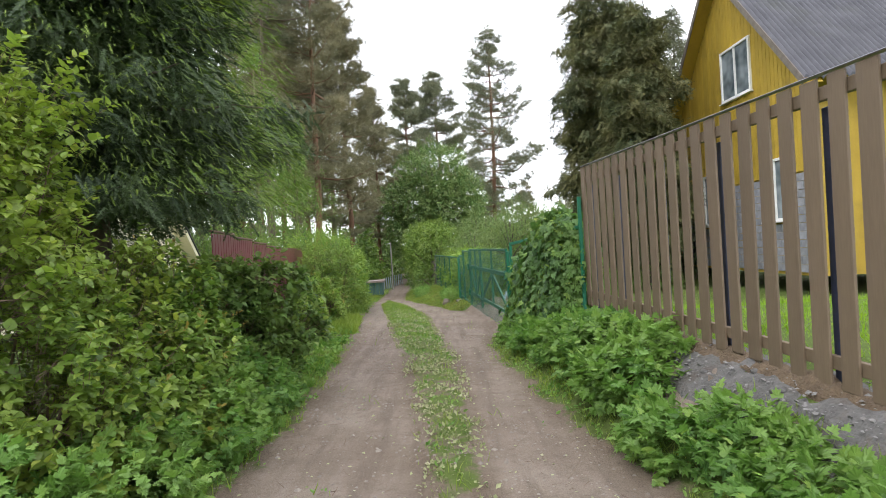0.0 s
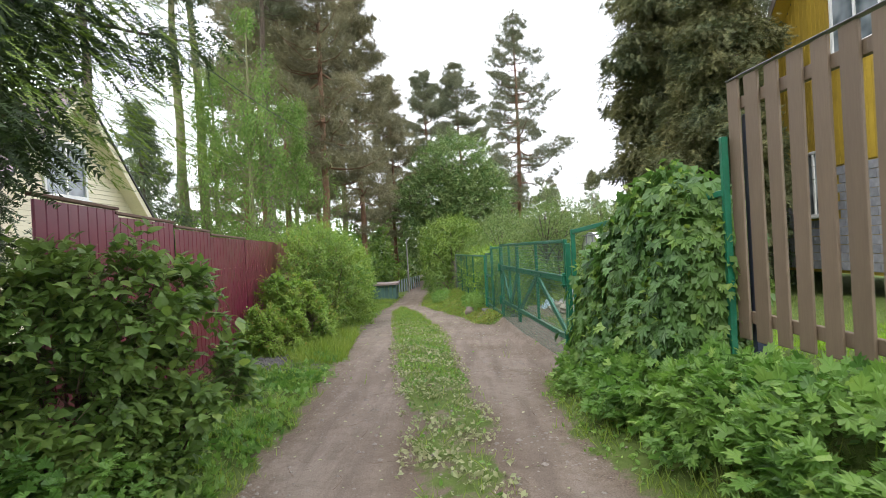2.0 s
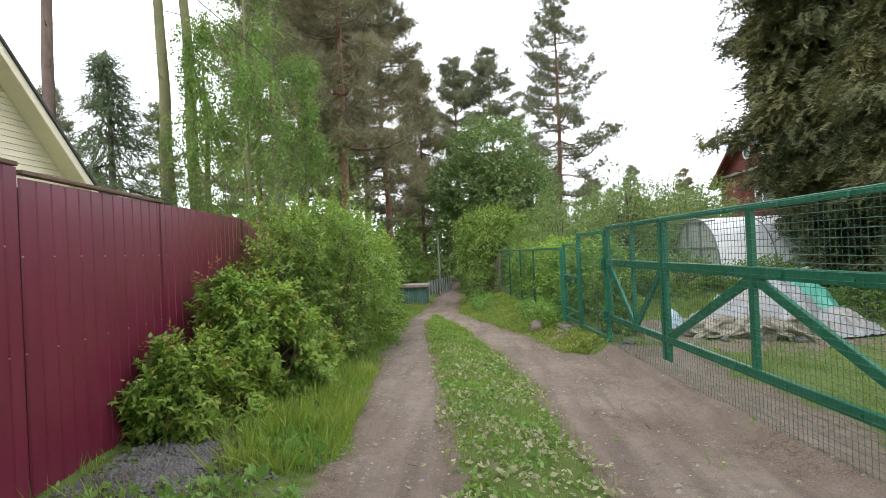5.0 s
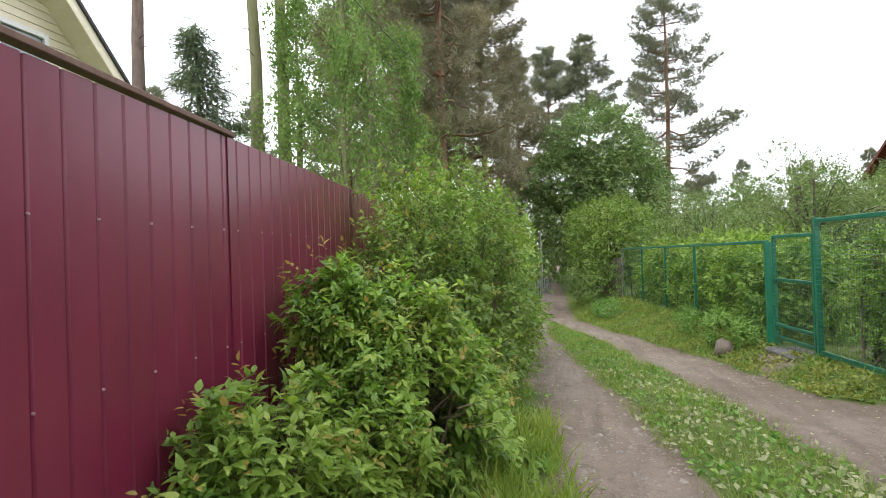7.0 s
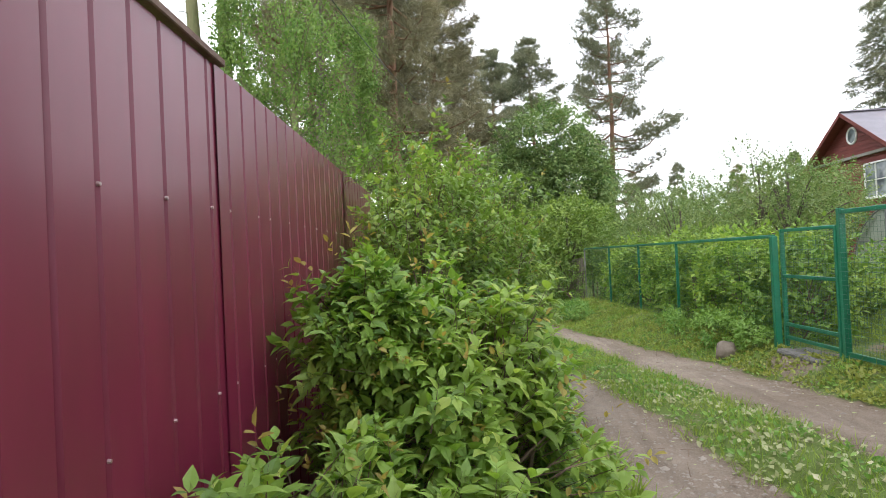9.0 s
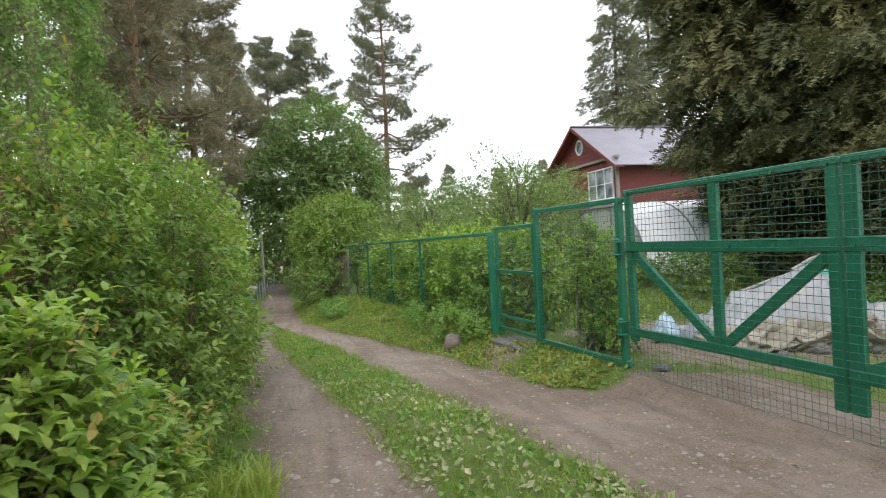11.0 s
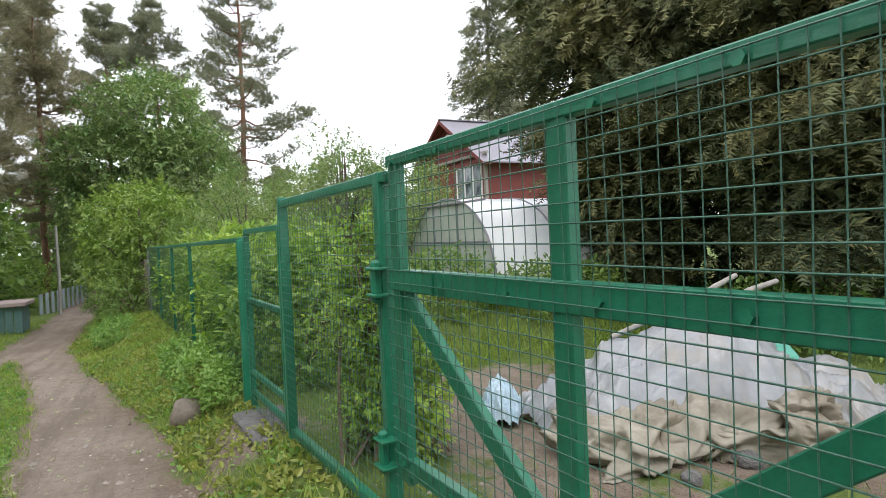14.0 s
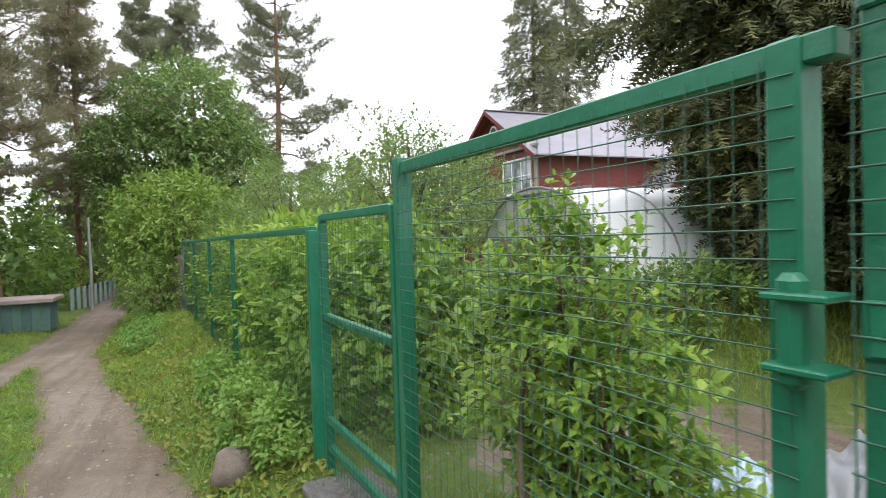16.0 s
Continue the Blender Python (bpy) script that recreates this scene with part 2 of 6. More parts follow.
def make_poly():
    m, n, l, p = nodes_of("polycarbonate")
    v = tex_noise(n, l, 1.2, 5.0, stretch=(1, 3, 1))
    l.new(ramp(n, l, v, [(0.3, (0.78, 0.80, 0.81)), (0.7, (0.9, 0.91, 0.91))]), p.inputs["Base Color"])
    p.inputs["Roughness"].default_value = 0.28
    p.inputs["Specular IOR Level"].default_value = 0.7
    t = n.new("ShaderNodeBsdfTranslucent")
    t.inputs[0].default_value = (0.78, 0.82, 0.82, 1)
    mx = n.new("ShaderNodeMixShader")
    mx.inputs[0].default_value = 0.15
    l.new(p.outputs[0], mx.inputs[1])
    l.new(t.outputs[0], mx.inputs[2])
    l.new(mx.outputs[0], n["Material Output"].inputs[0])
    return m


def make_ground():
    """Trodden sandy soil on the wheel tracks, humus and green cover off them, with gravel, damp stains and grain."""
    m, n, l, p = nodes_of("ground_soil")
    at = n.new("ShaderNodeAttribute")
    at.attribute_name = "bare"
    ed = n.new("ShaderNodeAttribute")
    ed.attribute_name = "loose"
    n1 = tex_noise(n, l, 0.7, 6.0, 0.65)
    n2 = tex_noise(n, l, 9.0, 5.0, 0.7)
    n3 = tex_noise(n, l, 85.0, 4.0, 0.7)
    ruts = tex_noise(n, l, 1.0, 5.0, 0.6, stretch=(5.5, 0.45, 1))
    soil = ramp(n, l, n1, [(0.36, (0.20, 0.156, 0.127)), (0.5, (0.275, 0.224, 0.188)), (0.63, (0.35, 0.294, 0.254))])
    soil = mixc(n, l, ramp(n, l, ruts, [(0.36, (0.75, 0.75, 0.75)), (0.52, (0, 0, 0))]), soil, (0.155, 0.12, 0.10))
    soil = mixc(n, l, ramp(n, l, ruts, [(0.56, (0, 0, 0)), (0.68, (0.55, 0.55, 0.55))]), soil, (0.34, 0.295, 0.265))
    soil = mixc(n, l, ramp(n, l, n2, [(0.5, (0, 0, 0)), (0.7, (0.5, 0.5, 0.5))]), soil, (0.13, 0.10, 0.082))
    brk = n.new("ShaderNodeMath")
    brk.operation = 'MULTIPLY'
    l.new(ed.outputs["Fac"], brk.inputs[0])
    l.new(ramp(n, l, n2, [(0.3, (0.15, 0.15, 0.15)), (0.6, (0.9, 0.9, 0.9))]), brk.inputs[1])
    soil = mixc(n, l, brk.outputs[0], soil, ramp(n, l, n3, [(0.35, (0.07, 0.045, 0.028)), (0.65, (0.21, 0.15, 0.10))]))
    soil = mixc(n, l, 0.3, soil, ramp(n, l, n3, [(0.32, (0.075, 0.06, 0.05)), (0.68, (0.40, 0.34, 0.30))]))
    soil = mixc(n, l, 1.0, soil, (0.91, 0.895, 0.84), 'MULTIPLY')
    green = ramp(n, l, n2, [(0.3, (0.07, 0.10, 0.025)), (0.55, (0.11, 0.17, 0.035)), (0.8, (0.17, 0.17, 0.07))])
    green = mixc(n, l, 0.3, green, ramp(n, l, n3, [(0.3, (0.03, 0.04, 0.015)), (0.7, (0.2, 0.24, 0.07))]))
    add = n.new("ShaderNodeMath")
    add.operation = 'MULTIPLY_ADD'
    add.inputs[1].default_value, add.inputs[2].default_value = 0.9, -0.45
    l.new(n2, add.inputs[0])
    s = n.new("ShaderNodeMath")
    l.new(at.outputs["Fac"], s.inputs[0])
    l.new(add.outputs[0], s.inputs[1])
    mask = n.new("ShaderNodeMapRange")
    mask.inputs[1].default_value, mask.inputs[2].default_value = 0.4, 0.62
    l.new(s.outputs[0], mask.inputs[0])
    l.new(mixc(n, l, mask.outputs[0], green, soil), p.inputs["Base Color"])
    p.inputs["Roughness"].default_value = 0.95
    p.inputs["Specular IOR Level"].default_value = 0.2
    n4 = tex_noise(n, l, 28.0, 6.0, 0.75)
    bump(n, l, mixc(n, l, 0.5, mixc(n, l, 0.6, n2, n4), n3), p, 0.9, 0.03)
    return m


M_GLASS, M_POLY, M_GROUND = make_glass(), make_poly(), make_ground()

# ---------------------------------------------------------------- builders
rng = np.random.default_rng(7)


def thing(name, place, label, category, group="", kind="", turn=0.0):
    o = new(name)
    o.empty_display_size = 0.2
    o.matrix_world = Matrix.Translation(place) @ Matrix.Rotation(turn, 4, 'Z')
    return tagged(o, label, category, group, kind)


def part(name, bm, material, parent=None, label="", smooth=False):
    """Links a bmesh as one mesh object, under a thing or a part (in the parent's own space)."""
    if isinstance(bm, bpy.types.Mesh):
        me = bm
    else:
        me = bpy.data.meshes.new(name)
        bm.to_mesh(me)
        bm.free()
    if not me.materials:
        me.materials.append(material)
    if smooth:
        me.polygons.foreach_set("use_smooth", [True] * len(me.polygons))
    o = new(name, me)
    if parent:
        o.parent = parent
    if label:
        o["label"] = label
    return o


def box(bm, c, s, turn=0.0, bevel=0.0):
    m = Matrix.Translation(c) @ Matrix.Rotation(turn, 4, 'Z') @ Matrix.Diagonal((*s, 1))
    r = bmesh.ops.create_cube(bm, size=1.0, matrix=m)
    if bevel:
        edges = list({e for v in r["verts"] for e in v.link_edges})
        bmesh.ops.bevel(bm, geom=edges, offset=bevel, segments=1, affect='EDGES', profile=0.5)
    return bm


def beam(bm, a, b, w, h, up=(0, 0, 1), bevel=0.0):
    """A bar from a to b, w wide and h deep."""
    a, b = Vector(a), Vector(b)
    y = (b - a).normalized()
    x = y.cross(Vector(up))
    x = x.normalized() if x.length > 1e-4 else Vector((1, 0, 0))
    z = x.cross(y)
    m = Matrix((x, y, z)).transposed().to_4x4()
    m.translation = (a + b) / 2
    r = bmesh.ops.create_cube(bm, size=1.0, matrix=m @ Matrix.Diagonal((w, (b - a).length, h, 1)))
    if bevel:
        edges = list({e for v in r["verts"] for e in v.link_edges})
        bmesh.ops.bevel(bm, geom=edges, offset=bevel, segments=1, affect='EDGES', profile=0.5)
    return bm


def bar_mesh(name, a, b, w, h, material, parent, bevel=0.004, up=(0, 0, 1), label=""):
    return part(name, beam(bmesh.new(), a, b, w, h, up, bevel), material, parent, label)


def raw_mesh(name, verts, faces, material=None, smooth=False):
    """A mesh from arrays: verts (n, 3), faces (m, k)."""
    verts, faces = np.asarray(verts, np.float32), np.asarray(faces, np.int32)
    me = bpy.data.meshes.new(name)
    k = faces.shape[1]
    me.vertices.add(len(verts))
    me.loops.add(faces.size)
    me.polygons.add(len(faces))
    me.vertices.foreach_set("co", verts.ravel())
    me.loops.foreach_set("vertex_index", faces.ravel())
    me.polygons.foreach_set("loop_start", np.arange(0, faces.size, k, dtype=np.int32))
    me.polygons.foreach_set("use_smooth", np.full(len(faces), smooth))
    me.update(calc_edges=True)
    if material:
        me.materials.append(material)
    return me


def unit(v):
    return v / np.maximum(np.linalg.norm(v, axis=-1, keepdims=True), 1e-6)


def strewn(name, template, P, D, U, S, material, spread=None):
    """One mesh of many small pieces: the template laid at each place P along D, its face towards U, scaled by S."""
    tv, tf = template
    D = unit(D)
    X = unit(np.cross(D, U))
    Z = np.cross(X, D)
    W = np.ones((len(P), 1)) if spread is None else spread[:, None]
    V = P[:, None, :] + S[:, None, None] * (tv[None, :, 0:1] * (X * W)[:, None, :] + tv[None, :, 1:2] * D[:, None, :] + tv[None, :, 2:3] * Z[:, None, :])
    F = tf[None] + (np.arange(len(P)) * len(tv))[:, None, None]
    return raw_mesh(name, V.reshape(-1, 3), F.reshape(-1, tf.shape[1]), material)


def tmpl(verts, faces):
    return np.array(verts, float), np.array(faces, int)


# leaf outlines, one unit long, folded along the midrib
LEAF = tmpl([(0, 0, 0), (-0.27, 0.3, 0.07), (-0.24, 0.66, 0.04), (0, 1, -0.1), (0.24, 0.66, 0.04), (0.27, 0.3, 0.07)], [(0, 3, 2, 1), (0, 5, 4, 3)])
LEAF_SMALL = tmpl([(0, 0, 0), (-0.32, 0.5, 0.07), (0, 1, -0.05), (0.32, 0.5, 0.07)], [(0, 2, 1), (0, 3, 2)])
LOBED = tmpl([(0, 0, 0), (-0.42, -0.08, 0.02), (-0.5, 0.3, 0.04), (-0.26, 0.36, 0.06), (-0.38, 0.72, 0.0), (-0.13, 0.62, 0.04), (0, 1, -0.08),
              (0.13, 0.62, 0.04), (0.38, 0.72, 0.0), (0.26, 0.36, 0.06), (0.5, 0.3, 0.04), (0.42, -0.08, 0.02)],
             [(0, i + 1, i) for i in range(1, 11)])
BLADE = tmpl([(-0.03, 0, 0), (0.03, 0, 0), (0.02, 0.55, 0.05), (-0.02, 0.55, 0.05), (0, 1, 0.28)], [(0, 1, 2), (0, 2, 3), (3, 2, 4)])


def needle_template(pairs, length, width, lift=0.35, seed=1):
    """A twig with needles to both sides and upward."""
    r = np.random.default_rng(seed)
    v, f = [(-0.008, 0, 0), (0.008, 0, 0), (0, 1, 0)], [(0, 1, 2)]
    for i in range(pairs):
        y = 0.04 + 0.94 * i / pairs
        k = length * (1 - 0.45 * i / pairs)
        for s in (-1, 1):
            a = 0.7 + 0.35 * r.random()
            up = lift * (r.random() * 1.6 - 0.5)
            dx, dy, dz = s * k * math.sin(a), k * math.cos(a), k * up
            b = len(v)
            v += [(0, y - width, 0), (0, y + width, 0), (dx, y + dy, dz)]
            f += [(b, b + 1, b + 2)]
    return tmpl(v, f)


def tuft_template(n, seed=2, width=0.035):
    """A pine shoot: needles standing out round its tip."""
    r = np.random.default_rng(seed)
    v, f = [], []
    for i in range(n):
        a, e = 6.283 * i / n + r.random(), 0.15 + 1.0 * r.random()
        d = np.array([math.cos(a) * math.sin(e), math.cos(e), math.sin(a) * math.sin(e)])
        side = unit(np.cross(d, r.normal(size=3)))
        b = len(v)
        o = np.array([0, 0.25 * r.random(), 0])
        v += [tuple(o - side * width), tuple(o + side * width), tuple(o + d * (0.7 + 0.3 * r.random()))]
        f += [(b, b + 1, b + 2)]
    return tmpl(v, f)


TWIG_NEEDLES = needle_template(11, 0.17, 0.036)
TUFT = tuft_template(12, width=0.027)
FROND = needle_template(7, 0.3, 0.05, 0.6, 5)
LEAF_CURVED = tmpl([(0, 0, 0), (-0.2, 0.22, 0.05), (0.2, 0.22, 0.05), (0, 0.4, 0.0), (-0.27, 0.48, 0.03), (0.27, 0.48, 0.03), (-0.14, 0.78, -0.06), (0.14, 0.78, -0.06), (0, 0.76, -0.08), (0, 1.06, -0.26)],
                   [(0, 3, 1), (0, 2, 3), (1, 3, 4), (3, 2, 5), (4, 3, 8), (3, 5, 8), (4, 8, 6), (8, 5, 7), (6, 8, 9), (8, 7, 9)])
LEAF_BROAD = (LEAF_CURVED[0] * np.array([1.4, 1.0, 1.1]), LEAF_CURVED[1])
SHOOT = tmpl([(-0.012, 0, 0), (0.012, 0, 0), (0, 0, 0.02), (0, 1, 0)], [(0, 1, 3), (1, 2, 3), (2, 0, 3)])


def tube(points, radii, sides=7):
    """Vertices and faces of a tapered tube along points."""
    P = np.array(points, float)
    T = unit(np.gradient(P, axis=0))
    ref = np.where(np.abs(T[:, 2:3]) > 0.9, np.array([[1.0, 0, 0]]), np.array([[0, 0, 1.0]]))
    A = unit(np.cross(T, ref))
    B = np.cross(T, A)
    a = np.arange(sides) * 2 * math.pi / sides
    V = P[:, None] + np.array(radii)[:, None, None] * (np.cos(a)[None, :, None] * A[:, None] + np.sin(a)[None, :, None] * B[:, None])
    F = []
    for i in range(len(P) - 1):
        for j in range(sides):
            k = (j + 1) % sides
            F.append((i * sides + j, i * sides + k, (i + 1) * sides + k, (i + 1) * sides + j))
    return V.reshape(-1, 3), np.array(F)


def tubes_mesh(name, tubes, material):
    V, F, n = [], [], 0
    for v, f in tubes:
        V.append(v)
        F.append(f + n)
        n += len(v)
    return raw_mesh(name, np.concatenate(V), np.concatenate(F), material, True)


def wire_mesh(name, segments, r, material):
    """Thin square wires, all in one mesh: segments is a list of point rows."""
    return tubes_mesh(name, [tube(s, [r] * len(s), 4) for s in segments], material)


def lump(dirs, seed, freq=2.3):
    return np.array([noise.noise(Vector(d * freq) + Vector((seed * 3.1, seed * 1.7, 0))) for d in dirs])

# ---------------------------------------------------------------- ground
def smooth_step(e0, e1, x):
    t = np.clip((x - e0) / (e1 - e0), 0, 1)
    return t * t * (3 - 2 * t)


def road_z(y):
    return np.interp(y, [-8, 0, 6, 10, 14, 16, 20, 22, 28, 34, 45, 70], [-0.14, -0.22, -0.30, -0.29, -0.34, -0.42, -0.67, -0.78, -1.08, -1.22, -1.30, -1.30])


def fence_x(y):
    return np.where(y > 19, 0.565 - (y - 19.02) * 0.078, 0.565 + (19.02 - y) * 0.0787) + 0.72 * (1 - smooth_step(8.0, 10.4, y))


def fence_z(y):
    return np.interp(y, [-8, 2, 5, 8, 9.5, 10.5, 12, 14, 16, 19, 25, 29, 34, 45], [0.38, 0.38, 0.38, 0.34, 0.1, -0.16, -0.22, -0.26, -0.24, -0.36, -0.46, -0.55, -0.9, -1.2])


def left_edge(y):
    return np.interp(y, [-8, 4, 5.5, 9, 12, 14.5, 16.4, 20, 26, 31, 36, 60], [-1.8, -1.75, -1.66, -1.74, -1.96, -2.23, -2.45, -2.74, -3.25, -3.3, -3.4, -4.2])


def strip_left(y):
    return np.interp(y, [-8, 3.6, 5.2, 8.6, 12, 14.7, 18.5, 24, 27, 60], [-0.2, -0.18, -0.3, -0.64, -1.14, -1.42, -1.92, -2.56, -2.6, -2.8])


def strip_right(y):
    return np.interp(y, [-8, 3.6, 5.7, 8.4, 12, 14, 16.5, 18, 22, 24.8, 27, 60], [0.2, 0.18, 0.2, 0.12, -0.27, -0.45, -0.76, -0.98, -1.5, -2.1, -2.6, -2.8])


def right_edge(y):
    return np.interp(y, [-8, 3.5, 5.3, 8.2, 10.2, 11.0, 15.4, 16.4, 19.6, 24.6, 28.5, 34, 60], [1.6, 1.5, 1.13, 0.82, 0.75, 1.6, 1.6, 0.2, -0.14, -1.2, -1.9, -2.1, -3.0])


def wobble(x, y, f, s):
    return (np.sin(x * f + s) * np.cos(y * f * 0.83 + 1.7 * s) + np.sin((x + y) * f * 1.9 + 2 * s) * 0.5) / 1.5


def bareness(x, y):
    """1 on bare trodden soil, 0 under green cover."""
    b = smooth_step(-0.3, 0.26, x - left_edge(y)) * (1 - smooth_step(-0.26, 0.3, x - right_edge(y)))
    half = (strip_right(y) - strip_left(y)) / 2
    mid = (strip_right(y) + strip_left(y)) / 2
    on_strip = (1 - smooth_step(half - 0.12, half + 0.1, np.abs(x - mid))) * (half > 0.03)
    b = b * (1 - (0.55 + 0.35 * smooth_step(7, 13, y)) * on_strip)
    yard = smooth_step(1.0, 1.6, x) * (1 - smooth_step(2.6, 4.2, x + 0.4 * np.sin(y))) * smooth_step(15.5, 16.2, y) * (1 - smooth_step(18.6, 19.4, y))
    heap = np.exp(-(((x - 3.4) / 2.0) ** 2 + ((y - 15.6) / 1.0) ** 2)) * 0.72
    bank = np.exp(-(((x - 2.0) / 0.35) ** 2 + ((y - 4.0) / 1.5) ** 2)) * 0.9
    wick = np.exp(-(((x - 0.45) / 0.5) ** 2 + ((y - 18.2) / 0.55) ** 2)) * 0.9
    out = np.clip(np.maximum.reduce([b, yard * 0.8, heap, bank, wick]), 0, 1)
    return out + 0.2 * wobble(x, y, 2.1, 0.4) + 0.22 * wobble(x, y, 6.3, 1.1) + 0.2 * wobble(x, y, 17.0, 0.3)


def ground_z(x, y):
    x, y = np.asarray(x, float), np.asarray(y, float)
    zr, zf, xf = road_z(y), fence_z(y), fence_x(y)
    xr = np.minimum(right_edge(y), xf - 0.25)
    up = smooth_step(0.0, 1.0, (x - xr) / np.maximum(xf - xr, 0.2))
    z = zr + (zf - zr) * up
    z = z + 0.06 * (1 - smooth_step(-0.5, 0.1, x - left_edge(y))) + 0.012 * np.maximum(left_edge(y) - x, 0).clip(0, 25)
    half = (strip_right(y) - strip_left(y)) / 2
    mid = (strip_right(y) + strip_left(y)) / 2
    z = z + 0.05 * (1 - smooth_step(0, half + 0.12, np.abs(x - mid))) * (half > 0.03)
    near = np.exp(-((x + 0.5) / 7) ** 2)
    z = z + near * (0.014 * wobble(x, y, 3.1, 1.0) + 0.008 * wobble(x, y, 8.3, 2.0))
    z = z + 0.55 * smooth_step(18.9, 20.5, y) * smooth_step(1.7, 3.0, x) * (1 - smooth_step(25, 31, y)) * (1 - smooth_step(9, 14, x))
    far = smooth_step(45, 120, np.hypot(x, y - 15))
    return z * (1 - far) - 1.3 * far


def gz(x, y):
    return float(ground_z(x, y))


xs = np.concatenate([[-900, -500, -250, -120, -70], np.arange(-45, -6, 1.5), np.arange(-6, 4.0, 0.07), np.arange(4.0, 12, 0.5), np.arange(12, 46, 2.0), [60, 100, 200, 450, 900]])
ys = np.concatenate([[-900, -450, -200, -80, -35, -18, -10], np.arange(-6, 30, 0.1), np.arange(30, 44, 0.3), np.arange(44, 90, 2.5), [110, 160, 260, 500, 1000]])
GX, GY = np.meshgrid(xs, ys)
GZ = ground_z(GX, GY)
idx = np.arange(GX.size).reshape(GX.shape)
quads = np.stack([idx[:-1, :-1], idx[:-1, 1:], idx[1:, 1:], idx[1:, :-1]], -1).reshape(-1, 4)
ground_mesh = raw_mesh("ground", np.stack([GX, GY, GZ], -1).reshape(-1, 3), quads, M_GROUND, True)
bare_attr = ground_mesh.attributes.new("bare", 'FLOAT', 'POINT')
bare_attr.data.foreach_set("value", bareness(GX, GY).ravel().astype(np.float32))
e_side = np.minimum(np.abs(GX - left_edge(GY)), np.abs(GX - right_edge(GY)))
e_mid = np.minimum(np.abs(GX - strip_left(GY)), np.abs(GX - strip_right(GY)))
loose = 0.95 * np.exp(-(e_side / 0.24) ** 2) + 0.75 * np.exp(-(e_mid / 0.13) ** 2)
on_mid = (GX > strip_left(GY)) & (GX < strip_right(GY))
loose = np.maximum(loose, np.exp(-(((GX - 3.2) / 2.6) ** 2 + ((GY - 16.2) / 2.0) ** 2)) * (GX > fence_x(GY)))
apron = (GX > strip_right(GY) + 0.35) & (GX < fence_x(GY)) & (GY > 10.4) & (GY < 17)
loose = np.where(apron, np.maximum(loose, 0.15 + 0.9 * np.clip(wobble(GX, GY, 1.9, 2.2) + 0.5 * wobble(GX, GY, 5.3, 0.6), 0, 1)), loose)
loose = np.clip(np.where(on_mid, np.maximum(loose, 0.75), loose) + 0.3 * wobble(GX, GY, 4.1, 0.7), 0, 1)
loose_attr = ground_mesh.attributes.new("loose", 'FLOAT', 'POINT')
loose_attr.data.foreach_set("value", loose.ravel().astype(np.float32))
ground = tagged(new("ground", ground_mesh), "sandy two-rut dirt lane with grassy verges", "ground", kind="structure")

# ---------------------------------------------------------------- foliage makers


def sprigs(centres, axes, k, length, leaf, r, spread=0.9, droop=0.25):
    """Leaves along short shoots: places, directions, facings and sizes."""
    m = len(centres)
    f = np.tile(np.linspace(0.15, 1.0, k), (m, 1))
    L = length * (0.6 + 0.8 * r.random((m, 1)))
    axes = unit(axes)
    P = centres[:, None] + axes[:, None] * (f * L)[..., None]
    side = unit(np.cross(axes, r.normal(size=(m, 3))))
    alt = np.where(np.arange(k) % 2 == 0, 1.0, -1.0)
    ang = r.normal(0, 0.45, (m, k))
    other = np.cross(axes, side)
    sv = (side[:, None] * np.cos(ang)[..., None] + other[:, None] * np.sin(ang)[..., None]) * alt[None, :, None]
    last = (np.arange(k) == k - 1)[None, :, None]
    D = axes[:, None] * np.where(last, 1.2, 0.45) + sv * np.where(last, 0.2, spread) + np.array([0, 0, -droop]) + r.normal(0, 0.18, (m, k, 3))
    U = np.array([0, 0, 1.0]) + 0.35 * axes[:, None] + r.normal(0, 0.35, (m, k, 3))
    S = leaf * (0.55 + 0.65 * r.random((m, k))) * np.where(np.arange(k) == 0, 0.8, 1.0)
    return P.reshape(-1, 3), D.reshape(-1, 3), U.reshape(-1, 3), S.reshape(-1)


def paired_shoots(centres, axes, k, length, leaf, r, droop=0.35):
    """Opposite leaf pairs on shoots that end at the given places; also the shoots themselves."""
    m = len(centres)
    axes = unit(axes)
    L = length * (0.7 + 0.7 * r.random(m))
    start = centres - axes * L[:, None]
    f = np.linspace(0.3, 1.0, k)
    side = unit(np.cross(axes, r.normal(size=(m, 3))))
    other = np.cross(axes, side)
    P, D, U, S = [], [], [], []
    for i, q in enumerate(f):
        sag = np.array([0, 0, -0.12]) * (q ** 2) * L[:, None]
        for sg in (-1, 1):
            sv = (side if i % 2 else other) * sg
            P.append(start + axes * (L * q)[:, None] + sag)
            D.append(sv * (0.95 - 0.35 * q) + axes * (0.4 + 0.5 * q) + np.array([0, 0, -droop]) + r.normal(0, 0.13, (m, 3)))
            U.append(np.array([0, 0, 1.0]) + 0.5 * axes + r.normal(0, 0.2, (m, 3)))
            S.append(leaf * (0.75 + 0.5 * r.random(m)) * (1.0 if 0.35 < q < 0.95 else 0.7))
    return (np.concatenate(P), np.concatenate(D), np.concatenate(U), np.concatenate(S)), (start, axes, L)


